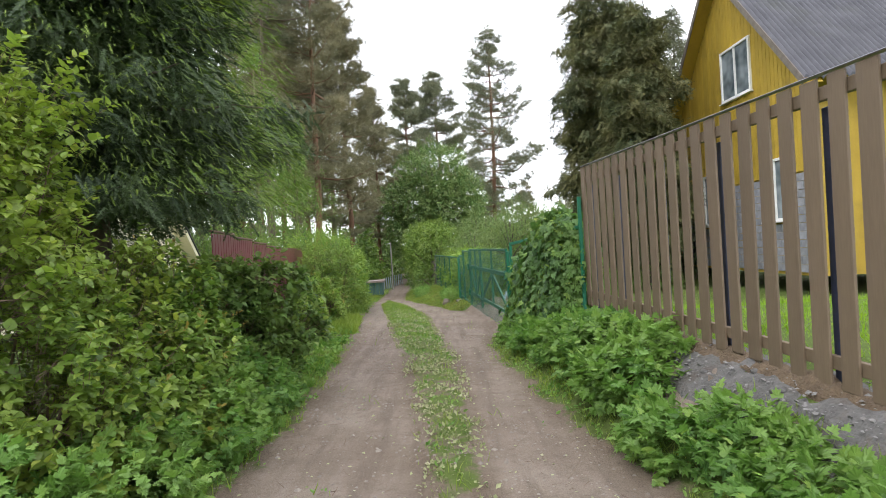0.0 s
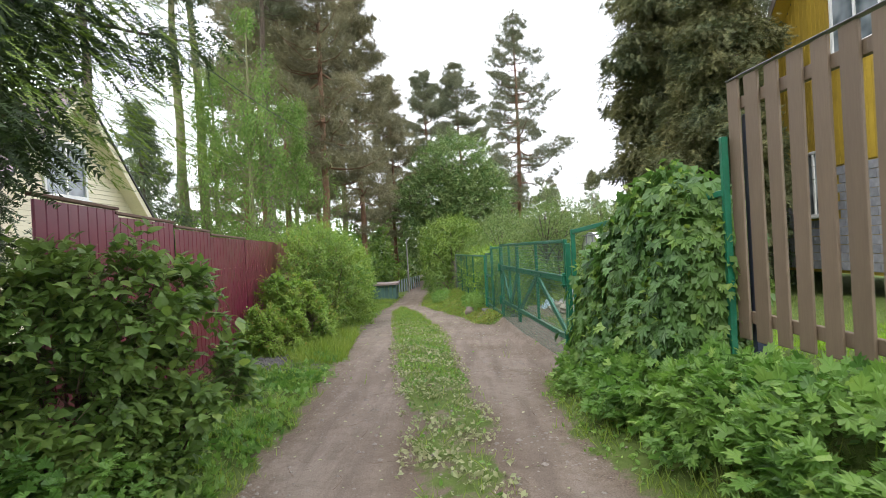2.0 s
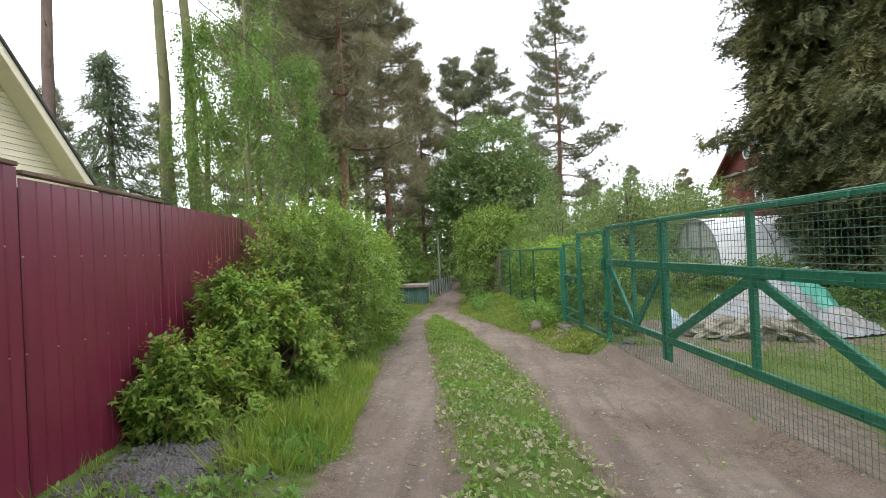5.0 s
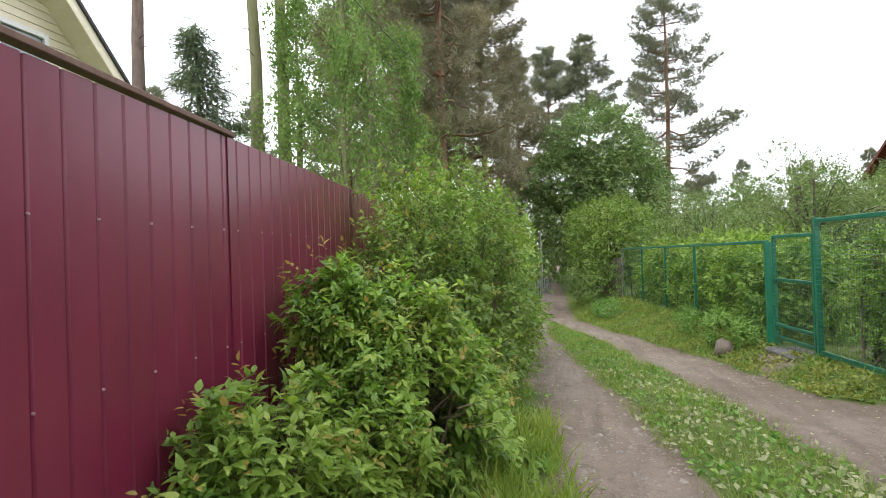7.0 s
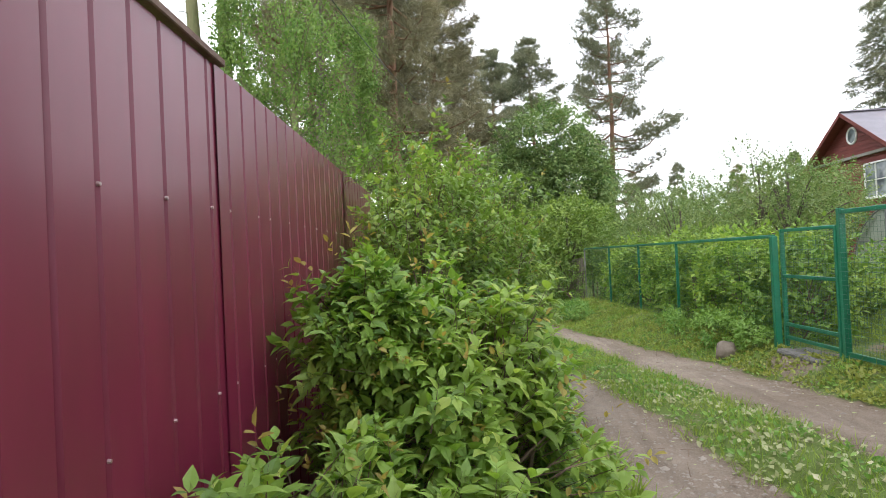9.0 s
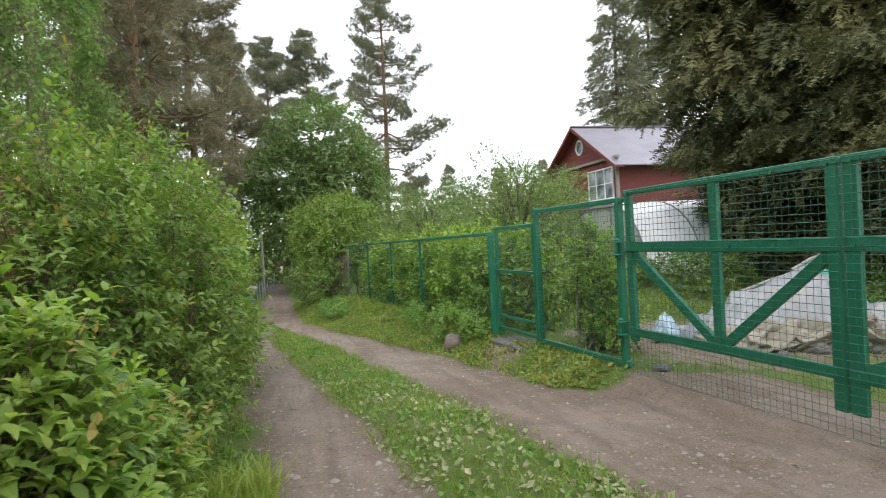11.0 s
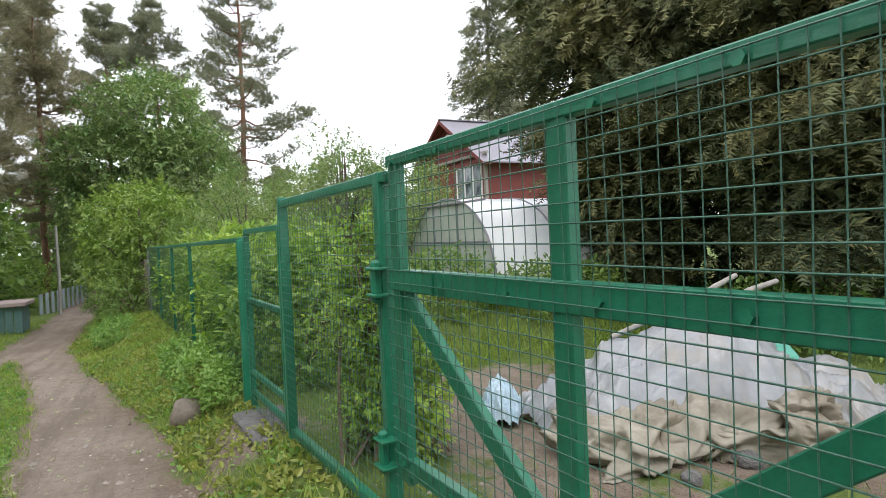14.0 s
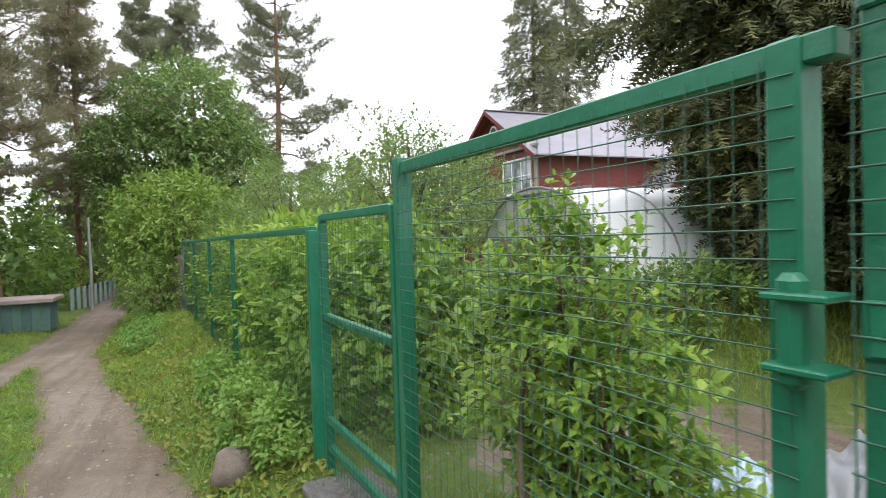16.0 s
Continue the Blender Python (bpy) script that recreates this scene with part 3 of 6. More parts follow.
def blob_points(blobs, count, r, seed, rough=0.3, floor=True, inner=0.72, gap_scale=5.0, gap=-0.42):
    """Points near the lumpy outer skin of a union of ellipsoids, with their outward directions."""
    B = np.array(blobs, float)
    area = (B[:, 3] * B[:, 4] + B[:, 4] * B[:, 5] + B[:, 3] * B[:, 5])
    pick = r.choice(len(B), int(count * 2.2), p=area / area.sum())
    d = unit(r.normal(size=(len(pick), 3)))
    depth = 1 - np.abs(r.normal(0, 0.16, len(pick)))
    f = depth * (1 + rough * lump(d, seed) + rough * 0.6 * lump(d, seed + 5, 5.5))
    P = B[pick, :3] + d * B[pick, 3:] * f[:, None]
    keep = np.ones(len(P), bool)
    for j in range(len(B)):
        q = np.linalg.norm((P - B[j, :3]) / B[j, 3:], axis=1)
        keep &= (q > inner) | (pick == j)
    hole = wobble(P[:, 0] * 1.1 + P[:, 2] * 1.3, P[:, 1] - P[:, 2] * 0.9, gap_scale, seed)
    keep &= (hole > gap) | (r.random(len(P)) < 0.12)
    if floor:
        keep &= P[:, 2] > ground_z(P[:, 0], P[:, 1]) + 0.03
    P, d = P[keep], d[keep]
    return P[:count], d[:count]


def shrub(name, label, blobs, shoots, material, leaf=0.07, k=7, length=0.16, template=LEAF, seed=1, stems=10, rough=0.3, category="shrub", group="", rise=0.55, bark=None, droop=0.25, paired=False, tips=None, hanging=False, gap=-0.42):
    """A bush: stems from its foot and leafy shoots over its lumpy crown."""
    r = np.random.default_rng(seed)
    B = np.array(blobs, float)
    foot = np.array([B[:, 0].mean(), B[:, 1].mean()])
    base = Vector((foot[0], foot[1], gz(*foot)))
    root = thing(name, base, label, category, group)
    P, d = blob_points(blobs, shoots, r, seed, rough, gap=gap)
    ax = d + np.array([0, 0, rise]) + r.normal(0, 0.3, d.shape)
    if paired:
        (lp, ld, lu, ls), (s0, sa, sl) = paired_shoots(P, ax, k, length, leaf, r, droop)
        part("twigwork", strewn("twigwork", SHOOT, s0 - np.array(base), sa, r.normal(size=sa.shape), sl, M_TWIG), M_TWIG, root)
    elif hanging:
        # leaves overlap like shingles, their faces turned out and their tips down
        n = len(P) * k
        lp = np.repeat(P, k, 0) + r.normal(0, 0.07, (n, 3))
        ld = np.array([0, 0, -1.0]) + 0.45 * np.repeat(d, k, 0) + r.normal(0, 0.3, (n, 3))
        lu = np.repeat(d, k, 0) + np.array([0, 0, 0.55]) + r.normal(0, 0.25, (n, 3))
        ls = leaf * (0.5 + 0.75 * r.random(n))
    else:
        lp, ld, lu, ls = sprigs(P, ax, k, length, leaf, r, droop=droop)
    if tips:
        pick = r.random(len(P)) < (0.3 if hanging else 0.07)
        tp, td, tu, tz = sprigs(P[pick] + unit(ax[pick]) * 0.03, ax[pick], 4, 0.06, leaf * 0.6, r, droop=0.0)
        part("young_growth", strewn("young_growth", LEAF, tp - np.array(base), td, tu, tz, tips), tips, root, "fresh young shoot tips")
    part("foliage", strewn("foliage", template, lp - np.array(base), ld, lu, ls, material), material, root)
    tb = []
    for i in range(0 if category == "herbs" else stems):
        b = B[r.integers(len(B))]
        t = b[:3] + unit(r.normal(size=3)) * b[3:] * 0.8
        t[2] = max(t[2], b[2])
        s = np.array([foot[0] * 0.35 + b[0] * 0.65, foot[1] * 0.35 + b[1] * 0.65]) + r.normal(0, 0.14, 2)
        p0 = np.array([s[0], s[1], gz(s[0], s[1]) - 0.05])
        mid = p0 * 0.45 + t * 0.55 + np.array([0, 0, 0.15]) + r.normal(0, 0.06, 3)
        ts = np.linspace(0, 1, 6)[:, None]
        pts = (1 - ts) ** 2 * p0 + 2 * ts * (1 - ts) * mid + ts ** 2 * t
        tb.append(tube(pts - np.array(base), np.linspace(0.014, 0.004, 6), 5))
    if tb:
        part("branchwork", tubes_mesh("branchwork", tb, bark or M_TWIG), bark or M_TWIG, root)
    return root


def pine_meshes(height, start, radius, seed, bark, needles, tufts=3200, tuft=0.36, lean=0.0, whorl=1.0, trunk_r=0.16, shape=0.8, gaps=0.35):
    """A pine: bare trunk, whorled limbs from start upward, shoots with needles on the outer limbs."""
    r = np.random.default_rng(seed)
    hs = np.linspace(0, height, 12)
    bend = lean * (hs / height) ** 2
    wob = np.cumsum(r.normal(0, 0.06, (12, 2)), 0)
    line = np.stack([bend + wob[:, 0], wob[:, 1], hs], 1)
    line[0, :2] = 0
    tb = [tube(line, trunk_r * (1 - hs / height) ** 0.8 + 0.015, 8)]

    def on_trunk(h):
        return np.array([np.interp(h, hs, line[:, i]) for i in range(3)])
    C, A = [], []
    h = start
    while h < height - 0.3:
        q = (h - start) / (height - start)
        env = radius * ((1 - q) ** shape) * (0.55 + 0.45 * min(1, q / 0.18)) + 0.15
        n = r.integers(3, 6)
        for _ in range(n):
            if r.random() < gaps * (1 - q):
                continue
            a = r.random() * 6.283
            ln = env * (0.5 + 0.7 * r.random())
            out = np.array([math.cos(a), math.sin(a), 0])
            o = on_trunk(h)
            rise = (0.05 + 0.55 * q) * ln
            ts = np.linspace(0, 1, 6)[:, None]
            pts = o + out * ln * ts + np.array([0, 0, 1]) * (rise * ts ** 1.3 - 0.12 * ln * np.sin(ts * 3.14))
            pts[1:] += r.normal(0, 0.03 * ln, (5, 3))
            tb.append(tube(pts, np.linspace(0.012 + 0.016 * ln, 0.008, 6), 5))
            m = int(4 + 9 * ln)
            t = 0.25 + 0.75 * r.random(m) ** 0.6
            base = np.stack([np.interp(t, ts[:, 0], pts[:, i]) for i in range(3)], 1)
            side = np.cross(out, (0, 0, 1.0))
            w = 0.36 * ln * (1.15 - t) * r.normal(0, 1, m)
            base = base + side * w[:, None] + np.array([0, 0, 1]) * np.abs(r.normal(0, 0.07 + 0.03 * ln, m))[:, None]
            C.append(base)
            A.append(out * 0.6 + side * np.sign(w)[:, None] * 0.5 + np.array([0, 0, 0.55]) + r.normal(0, 0.25, (m, 3)))
        h += whorl * (0.28 + 0.3 * r.random()) * (0.6 + 0.5 * (1 - q))
    for _ in range(7):
        t = start * (0.35 + 0.6 * r.random())
        a = r.random() * 6.283
        o = on_trunk(t)
        ln = 0.3 + 0.8 * r.random()
        tb.append(tube([o, o + np.array([math.cos(a), math.sin(a), 0.05]) * ln * 0.6, o + np.array([math.cos(a), math.sin(a), -0.15]) * ln], [0.02, 0.013, 0.005], 4))
    C, A = np.concatenate(C), np.concatenate(A)
    reps = max(1, int(round(tufts / len(C))))
    C = np.repeat(C, reps, 0) + r.normal(0, 1, (len(C) * reps, 3)) * np.array([0.26, 0.26, 0.09])
    A = np.repeat(A, reps, 0) + r.normal(0, 0.35, (len(A) * reps, 3))
    S = tuft * (0.55 + 0.7 * r.random(len(C)))
    crown = strewn("crown", TUFT, C, A, r.normal(size=C.shape), S, needles)
    return tubes_mesh("trunk", tb, bark), crown


def plant_tree(name, label, x, y, meshes, turn=0.0, scale=1.0, group="", category="tree", drop=0.15):
    trunk, crown = meshes
    root = thing(name, (x, y, gz(x, y) - drop), label, category, group, turn=turn)
    root.scale = (scale, scale, scale)
    part("trunk", trunk, None, root)
    part("crown", crown, None, root)
    return root


def conifer_meshes(height, start, radius, seed, bark, needles, sprays=6000, spray=0.32, template=None, droop=0.5, shape=0.85, trunk_r=0.14, lift=0.0, tilt=0.4, wide=1.0, pinch=0.0, full_to=99.0, inner=0):
    """A spruce or thuja: limbs from low down, sprays all along them."""
    r = np.random.default_rng(seed)
    template = template or TWIG_NEEDLES
    tb = [tube([(0, 0, 0), (0.04, 0.02, height * 0.5), (0, 0, height)], [trunk_r, trunk_r * 0.6, 0.015], 8)]
    C, A = [], []
    h = start
    while h < height - 0.15:
        q = (h - start) / (height - start)
        env = radius * (1 - q) ** shape * (1 - pinch * max(0.0, 1 - q / 0.28)) + 0.1
        for _ in range(r.integers(3, 6)):
            a = r.random() * 6.283
            ln = env * (0.6 + 0.5 * r.random())
            out = np.array([math.cos(a), math.sin(a), 0])
            side = np.array([-out[1], out[0], 0])
            ts = np.linspace(0, 1, 6)[:, None]
            pts = np.array([0, 0, h]) + out * ln * ts + np.array([0, 0, 1.0]) * ln * (lift * ts - droop * ts ** 2 + 0.16 * ts ** 4)
            tb.append(tube(pts, np.linspace(0.012 + 0.01 * ln, 0.006, 6), 4))
            m = int(6 + 14 * ln)
            t = 0.15 + 0.85 * r.random(m) ** 0.7
            base = np.stack([np.interp(t, ts[:, 0], pts[:, i]) for i in range(3)], 1)
            w = 0.30 * ln * (1.2 - t) * r.normal(0, 1, m) * wide
            C.append(base + side * w[:, None] - np.array([0, 0, 1.0]) * np.abs(w)[:, None] * droop * 0.8)
            A.append(out * 0.75 + side * np.sign(w)[:, None] * 0.55 + np.array([0, 0, -tilt]) + r.normal(0, 0.2, (m, 3)))
        h += 0.16 + 0.22 * r.random() * (1 - q) + 0.05
    C, A = np.concatenate(C), np.concatenate(A)
    reps = max(1, int(round(sprays / len(C))))
    C = np.repeat(C, reps, 0) + r.normal(0, 0.09, (len(C) * reps, 3))
    A = np.repeat(A, reps, 0) + r.normal(0, 0.48, (len(A) * reps, 3))
    thin = (C[:, 2] < full_to) | (r.random(len(C)) < 0.25)
    C, A = C[thin], A[thin]
    S = spray * (0.55 + 0.75 * r.random(len(C)))
    if inner:
        # the dense shaded twigs near the trunk
        hi = start + (min(full_to, height) - start) * r.random(inner)
        ri = radius * (1 - (hi - start) / (height - start)) ** shape * (1 - pinch * np.maximum(0.0, 1 - (hi - start) / (height - start) / 0.28)) * (0.1 + 0.6 * r.random(inner))
        ai = r.random(inner) * 6.283
        out = np.stack([np.cos(ai), np.sin(ai), 0 * ai], 1)
        ci = out * ri[:, None] + np.array([0, 0, 1.0]) * (hi + ri * (lift - droop * 0.6))[:, None]
        C, A = np.concatenate([C, ci]), np.concatenate([A, out * 0.5 + np.array([0, 0, -0.8]) + r.normal(0, 0.4, (inner, 3))])
        S = np.concatenate([S, spray * (1.3 + 0.9 * r.random(inner))])
    crown = strewn("crown", template, C, A, np.array([0, 0, 1.0]) + r.normal(0, 0.5, C.shape), S, needles)
    return tubes_mesh("trunk", tb, bark), crown


def broadleaf_meshes(height, fork, blobs, leaves, leaf, seed, bark, material, template=LEAF, trunk_r=0.2, rough=0.4, k=5, length=0.35, droop=0.4, rise=0.2):
    """A crowned tree: a forking trunk and leaf clumps over several lobes (in the tree's own space)."""
    r = np.random.default_rng(seed)
    tb = [tube([(0, 0, 0), (0.03, 0, fork * 0.6), (0, 0.03, fork), (0.02, 0, height * 0.8)], [trunk_r, trunk_r * 0.8, trunk_r * 0.65, 0.03], 8)]
    B = np.array(blobs, float)
    for b in B:
        for _ in range(3):
            t = b[:3] + unit(r.normal(size=3)) * b[3:] * 0.75
            o = np.array([0, 0, fork * (0.8 + 0.5 * r.random())])
            mid = (o + t) / 2 + np.array([0, 0, 0.2 * np.linalg.norm(t - o)])
            ts = np.linspace(0, 1, 6)[:, None]
            tb.append(tube((1 - ts) ** 2 * o + 2 * ts * (1 - ts) * mid + ts ** 2 * t, np.linspace(trunk_r * 0.35, 0.012, 6), 5))
    P, d = blob_points(blobs, leaves // k, r, seed, rough, floor=False, inner=0.6, gap_scale=9.0 / max(1.0, height * 0.35))
    lp, ld, lu, ls = sprigs(P, d + np.array([0, 0, rise]) + r.normal(0, 0.3, d.shape), k, length, leaf, r, droop=droop)
    crown = strewn("crown", template, lp, ld, lu, ls, material)
    return tubes_mesh("trunk", tb, bark), crown


def birch_meshes(height, start, radius, seed, leaves=24000, leaf=0.075, trunk_r=0.12, bark=None, mat=None):
    """A birch: thin ascending limbs with hanging leafy strands."""
    r = np.random.default_rng(seed)
    hs = np.linspace(0, height, 9)
    line = np.stack([np.cumsum(r.normal(0, 0.05, 9)), np.cumsum(r.normal(0, 0.05, 9)), hs], 1)
    line[0, :2] = 0
    tb = [tube(line, trunk_r * (1 - hs / height) ** 0.8 + 0.012, 8)]
    C, A = [], []
    limbs = max(30, leaves // 420)
    for i in range(limbs):
        q = r.random() ** 0.85
        h = start + (height - start) * q
        env = radius * (0.5 + 0.5 * math.sin(3.14 * min(1, q * 1.05 + 0.2))) * (1 - 0.55 * q)
        a = r.random() * 6.283
        ln = env * (0.35 + 0.95 * r.random())
        o = np.array([np.interp(h, hs, line[:, j]) for j in range(3)])
        out = np.array([math.cos(a), math.sin(a), 0])
        tip = o + out * ln + np.array([0, 0, 0.75 * ln])
        mid = (o + tip) / 2 + np.array([0, 0, 0.12 * ln])
        tb.append(tube([o, mid, tip], [0.026, 0.016, 0.005], 4))
        for s in range(int(12 + 22 * r.random())):
            u = 0.25 + 0.8 * r.random()
            p = o + (tip - o) * u + r.normal(0, 0.16, 3) * (0.5 + ln)
            hang = (0.25 + 0.85 * r.random()) * (0.6 + 0.4 * ln)
            m = 15
            t = np.linspace(0, 1, m)[:, None]
            C.append(p + out * 0.2 * t - np.array([0, 0, hang]) * t + r.normal(0, 0.055, (m, 3)))
            A.append(r.normal(0, 0.6, (m, 3)) + np.array([0, 0, -0.7]))
    C, A = np.concatenate(C), np.concatenate(A)
    crown = strewn("crown", LEAF_SMALL, C, A, r.normal(size=C.shape), leaf * (0.6 + 0.7 * r.random(len(C))), mat or M_BIRCH)
    return tubes_mesh("trunk", tb, bark or M_GREEN_BARK), crown


# ---------------------------------------------------------------- brown board fence
def brown_fence():
    root = thing("board_fence", (2.1, 7.9, 0.45), "brown-painted vertical board fence on dark blue metal posts", "fence")
    inv = Matrix.Translation((-2.1, -7.9, -0.45))
    a, b = Vector((2.09, 7.95, 0)), Vector((2.72, 0.1, 0))
    run = b - a
    length, ang = run.length, math.atan2(run.y, run.x)
    way = run.normalized()
    side = Vector((-way.y, way.x, 0))
    if side.x > 0:
        side = -side
    r = np.random.default_rng(3)
    shapes = []
    for i in range(4):
        bm = box(bmesh.new(), (0, 0, 0), (0.145, 0.022, 1.0), 0, 0.004)
        me = bpy.data.meshes.new("board")
        bm.to_mesh(me)
        bm.free()
        me.materials.append(M_BROWN)
        shapes.append(me)
    pitch = 0.236
    n = int(length / pitch)
    for i in range(n + 1):
        p = a + way * (i * pitch + 0.07)
        top, bot = 2.46 - 0.004 * i + r.normal(0, 0.004), 0.52 - 0.006 * i + r.normal(0, 0.012)
        o = part("board", shapes[i % 4], M_BROWN, root)
        p = p + side * 0.034
        o.matrix_local = inv @ Matrix.Translation((p.x, p.y, (top + bot) / 2)) @ Matrix.Rotation(ang + r.normal(0, 0.012), 4, 'Z') @ Matrix.Rotation(r.normal(0, 0.004), 4, 'Y') @ Matrix.Diagonal((1 + r.normal(0, 0.04), 1, top - bot, 1))
    for z in (2.28, 0.66):
        bar_mesh("rail", inv @ (a + Vector((0, 0, z))), inv @ (b + Vector((0, 0, z - 0.16 * (z < 1)))), 0.04, 0.09, M_BROWN, root)
    bar_mesh("cap", inv @ (a + side * 0.03 + Vector((0, 0, 2.475))), inv @ (b + side * 0.03 + Vector((0, 0, 2.345))), 0.06, 0.009, M_TIN, root, label="pale zinc capping strip")
    for d in (0.1, 1.15, 2.25, 3.4, 4.62, 5.8, 7.0):
        p = a + way * d - side * 0.055
        bar_mesh("post", inv @ Vector((p.x, p.y, 0.1)), inv @ Vector((p.x, p.y, 2.2)), 0.07, 0.07, M_BLUE_POST, root, label="dark blue metal post", up=(0, 1, 0))


brown_fence()


def footing():
    """Rough concrete spill along the foot of the board fence."""
    r = np.random.default_rng(8)
    bm = bmesh.new()
    bmesh.ops.create_grid(bm, x_segments=40, y_segments=14, size=0.5)
    for v in bm.verts:
        x = 2.34 + v.co.y * 0.95 - v.co.x * 0.33
        y = 3.6 + v.co.x * 4.2
        edge = max(abs(v.co.x), abs(v.co.y)) * 2
        n = noise.noise(Vector((x * 4, y * 4, 0))) * 0.05 + noise.noise(Vector((x * 11, y * 11, 3))) * 0.025
        v.co = (x, y, gz(x, y) + 0.02 + n - 0.12 * max(0, edge - 0.75) / 0.25)
    tagged(part("concrete_footing", bm, M_SPILL, smooth=True), "rough grey concrete spill under the board fence", "footing", kind="structure")
    for i in range(9):
        x, y = 2.2 + r.normal(0, 0.08), 5.3 - i * 0.45 + r.normal(0, 0.1)
        rock("stone_block", x + 0.0, y, 0.03 + 0.045 * r.random(), M_SPILL, "broken grey stone at the fence foot", 40 + i, 0.55)


def earth_ledge():
    """Crumbling strip of earth left along the foot of the boards, and the chips of concrete before it."""
    bm = bmesh.new()
    bmesh.ops.create_grid(bm, x_segments=60, y_segments=8, size=0.5)
    for v in bm.verts:
        along, across = v.co.x + 0.5, v.co.y * 2
        y = 1.4 + along * 4.6
        x = 2.62 - (y - 1.4) * 0.0803 + across * (0.13 + 0.05 * noise.noise(Vector((y * 2.5, 0, 4))))
        hump = 0.10 * (1 - abs(across) ** 2) * (0.7 + 0.6 * noise.noise(Vector((x * 3, y * 3, 1)))) + 0.03 * noise.noise(Vector((x * 13, y * 13, 2)))
        v.co = (x, y, gz(x, y) + 0.0 + hump)
    tagged(part("earth_ledge", bm, M_SOIL, smooth=True), "crumbling brown earth along the fence foot", "soil", kind="structure")
    r = np.random.default_rng(121)
    n = 600
    y = 1.4 + 4.4 * r.random(n)
    x = 2.1 + 0.3 * r.random(n) + 0.12 * r.normal(size=n) - (y - 3.6) * 0.08
    t = tmpl([(1, 0, 0), (0.3, 0.9, 0.1), (-0.8, 0.5, 0), (-0.7, -0.6, 0.05), (0.4, -0.8, 0), (0.1, 0.1, 0.6)], [(0, 1, 5), (1, 2, 5), (2, 3, 5), (3, 4, 5), (4, 0, 5)])
    S = 0.006 + 0.02 * r.random(n) ** 3
    me = strewn("concrete_chips", t, np.stack([x, y, ground_z(x, y) + 0.045], 1), r.normal(size=(n, 3)) * np.array([1, 1, 0.25]), np.tile([0, 0, 1.0], (n, 1)) + r.normal(0, 0.3, (n, 3)), S, M_CONCRETE)
    tagged(new("concrete_chips", me), "grey concrete chips scattered by the fence", "rubble", kind="stuff")


def rock(name, x, y, size, material, label, seed, flat=0.75, group="stones"):
    bm = bmesh.new()
    bmesh.ops.create_icosphere(bm, subdivisions=3, radius=1.0)
    for v in bm.verts:
        d = v.co.copy()
        v.co = d * (1 + 0.22 * noise.noise(d * 1.3 + Vector((seed, 0, 0))) + 0.07 * noise.noise(d * 4 + Vector((0, seed, 0))))
        v.co = Vector((v.co.x, v.co.y * 0.85, v.co.z * flat)) * size
    o = part(name, bm, material, smooth=True)
    o.matrix_world = pose(x, y, gz(x, y) + size * flat * 0.45, 0, 0, seed * 37)
    return tagged(o, label, "stone", group)


footing()
earth_ledge()


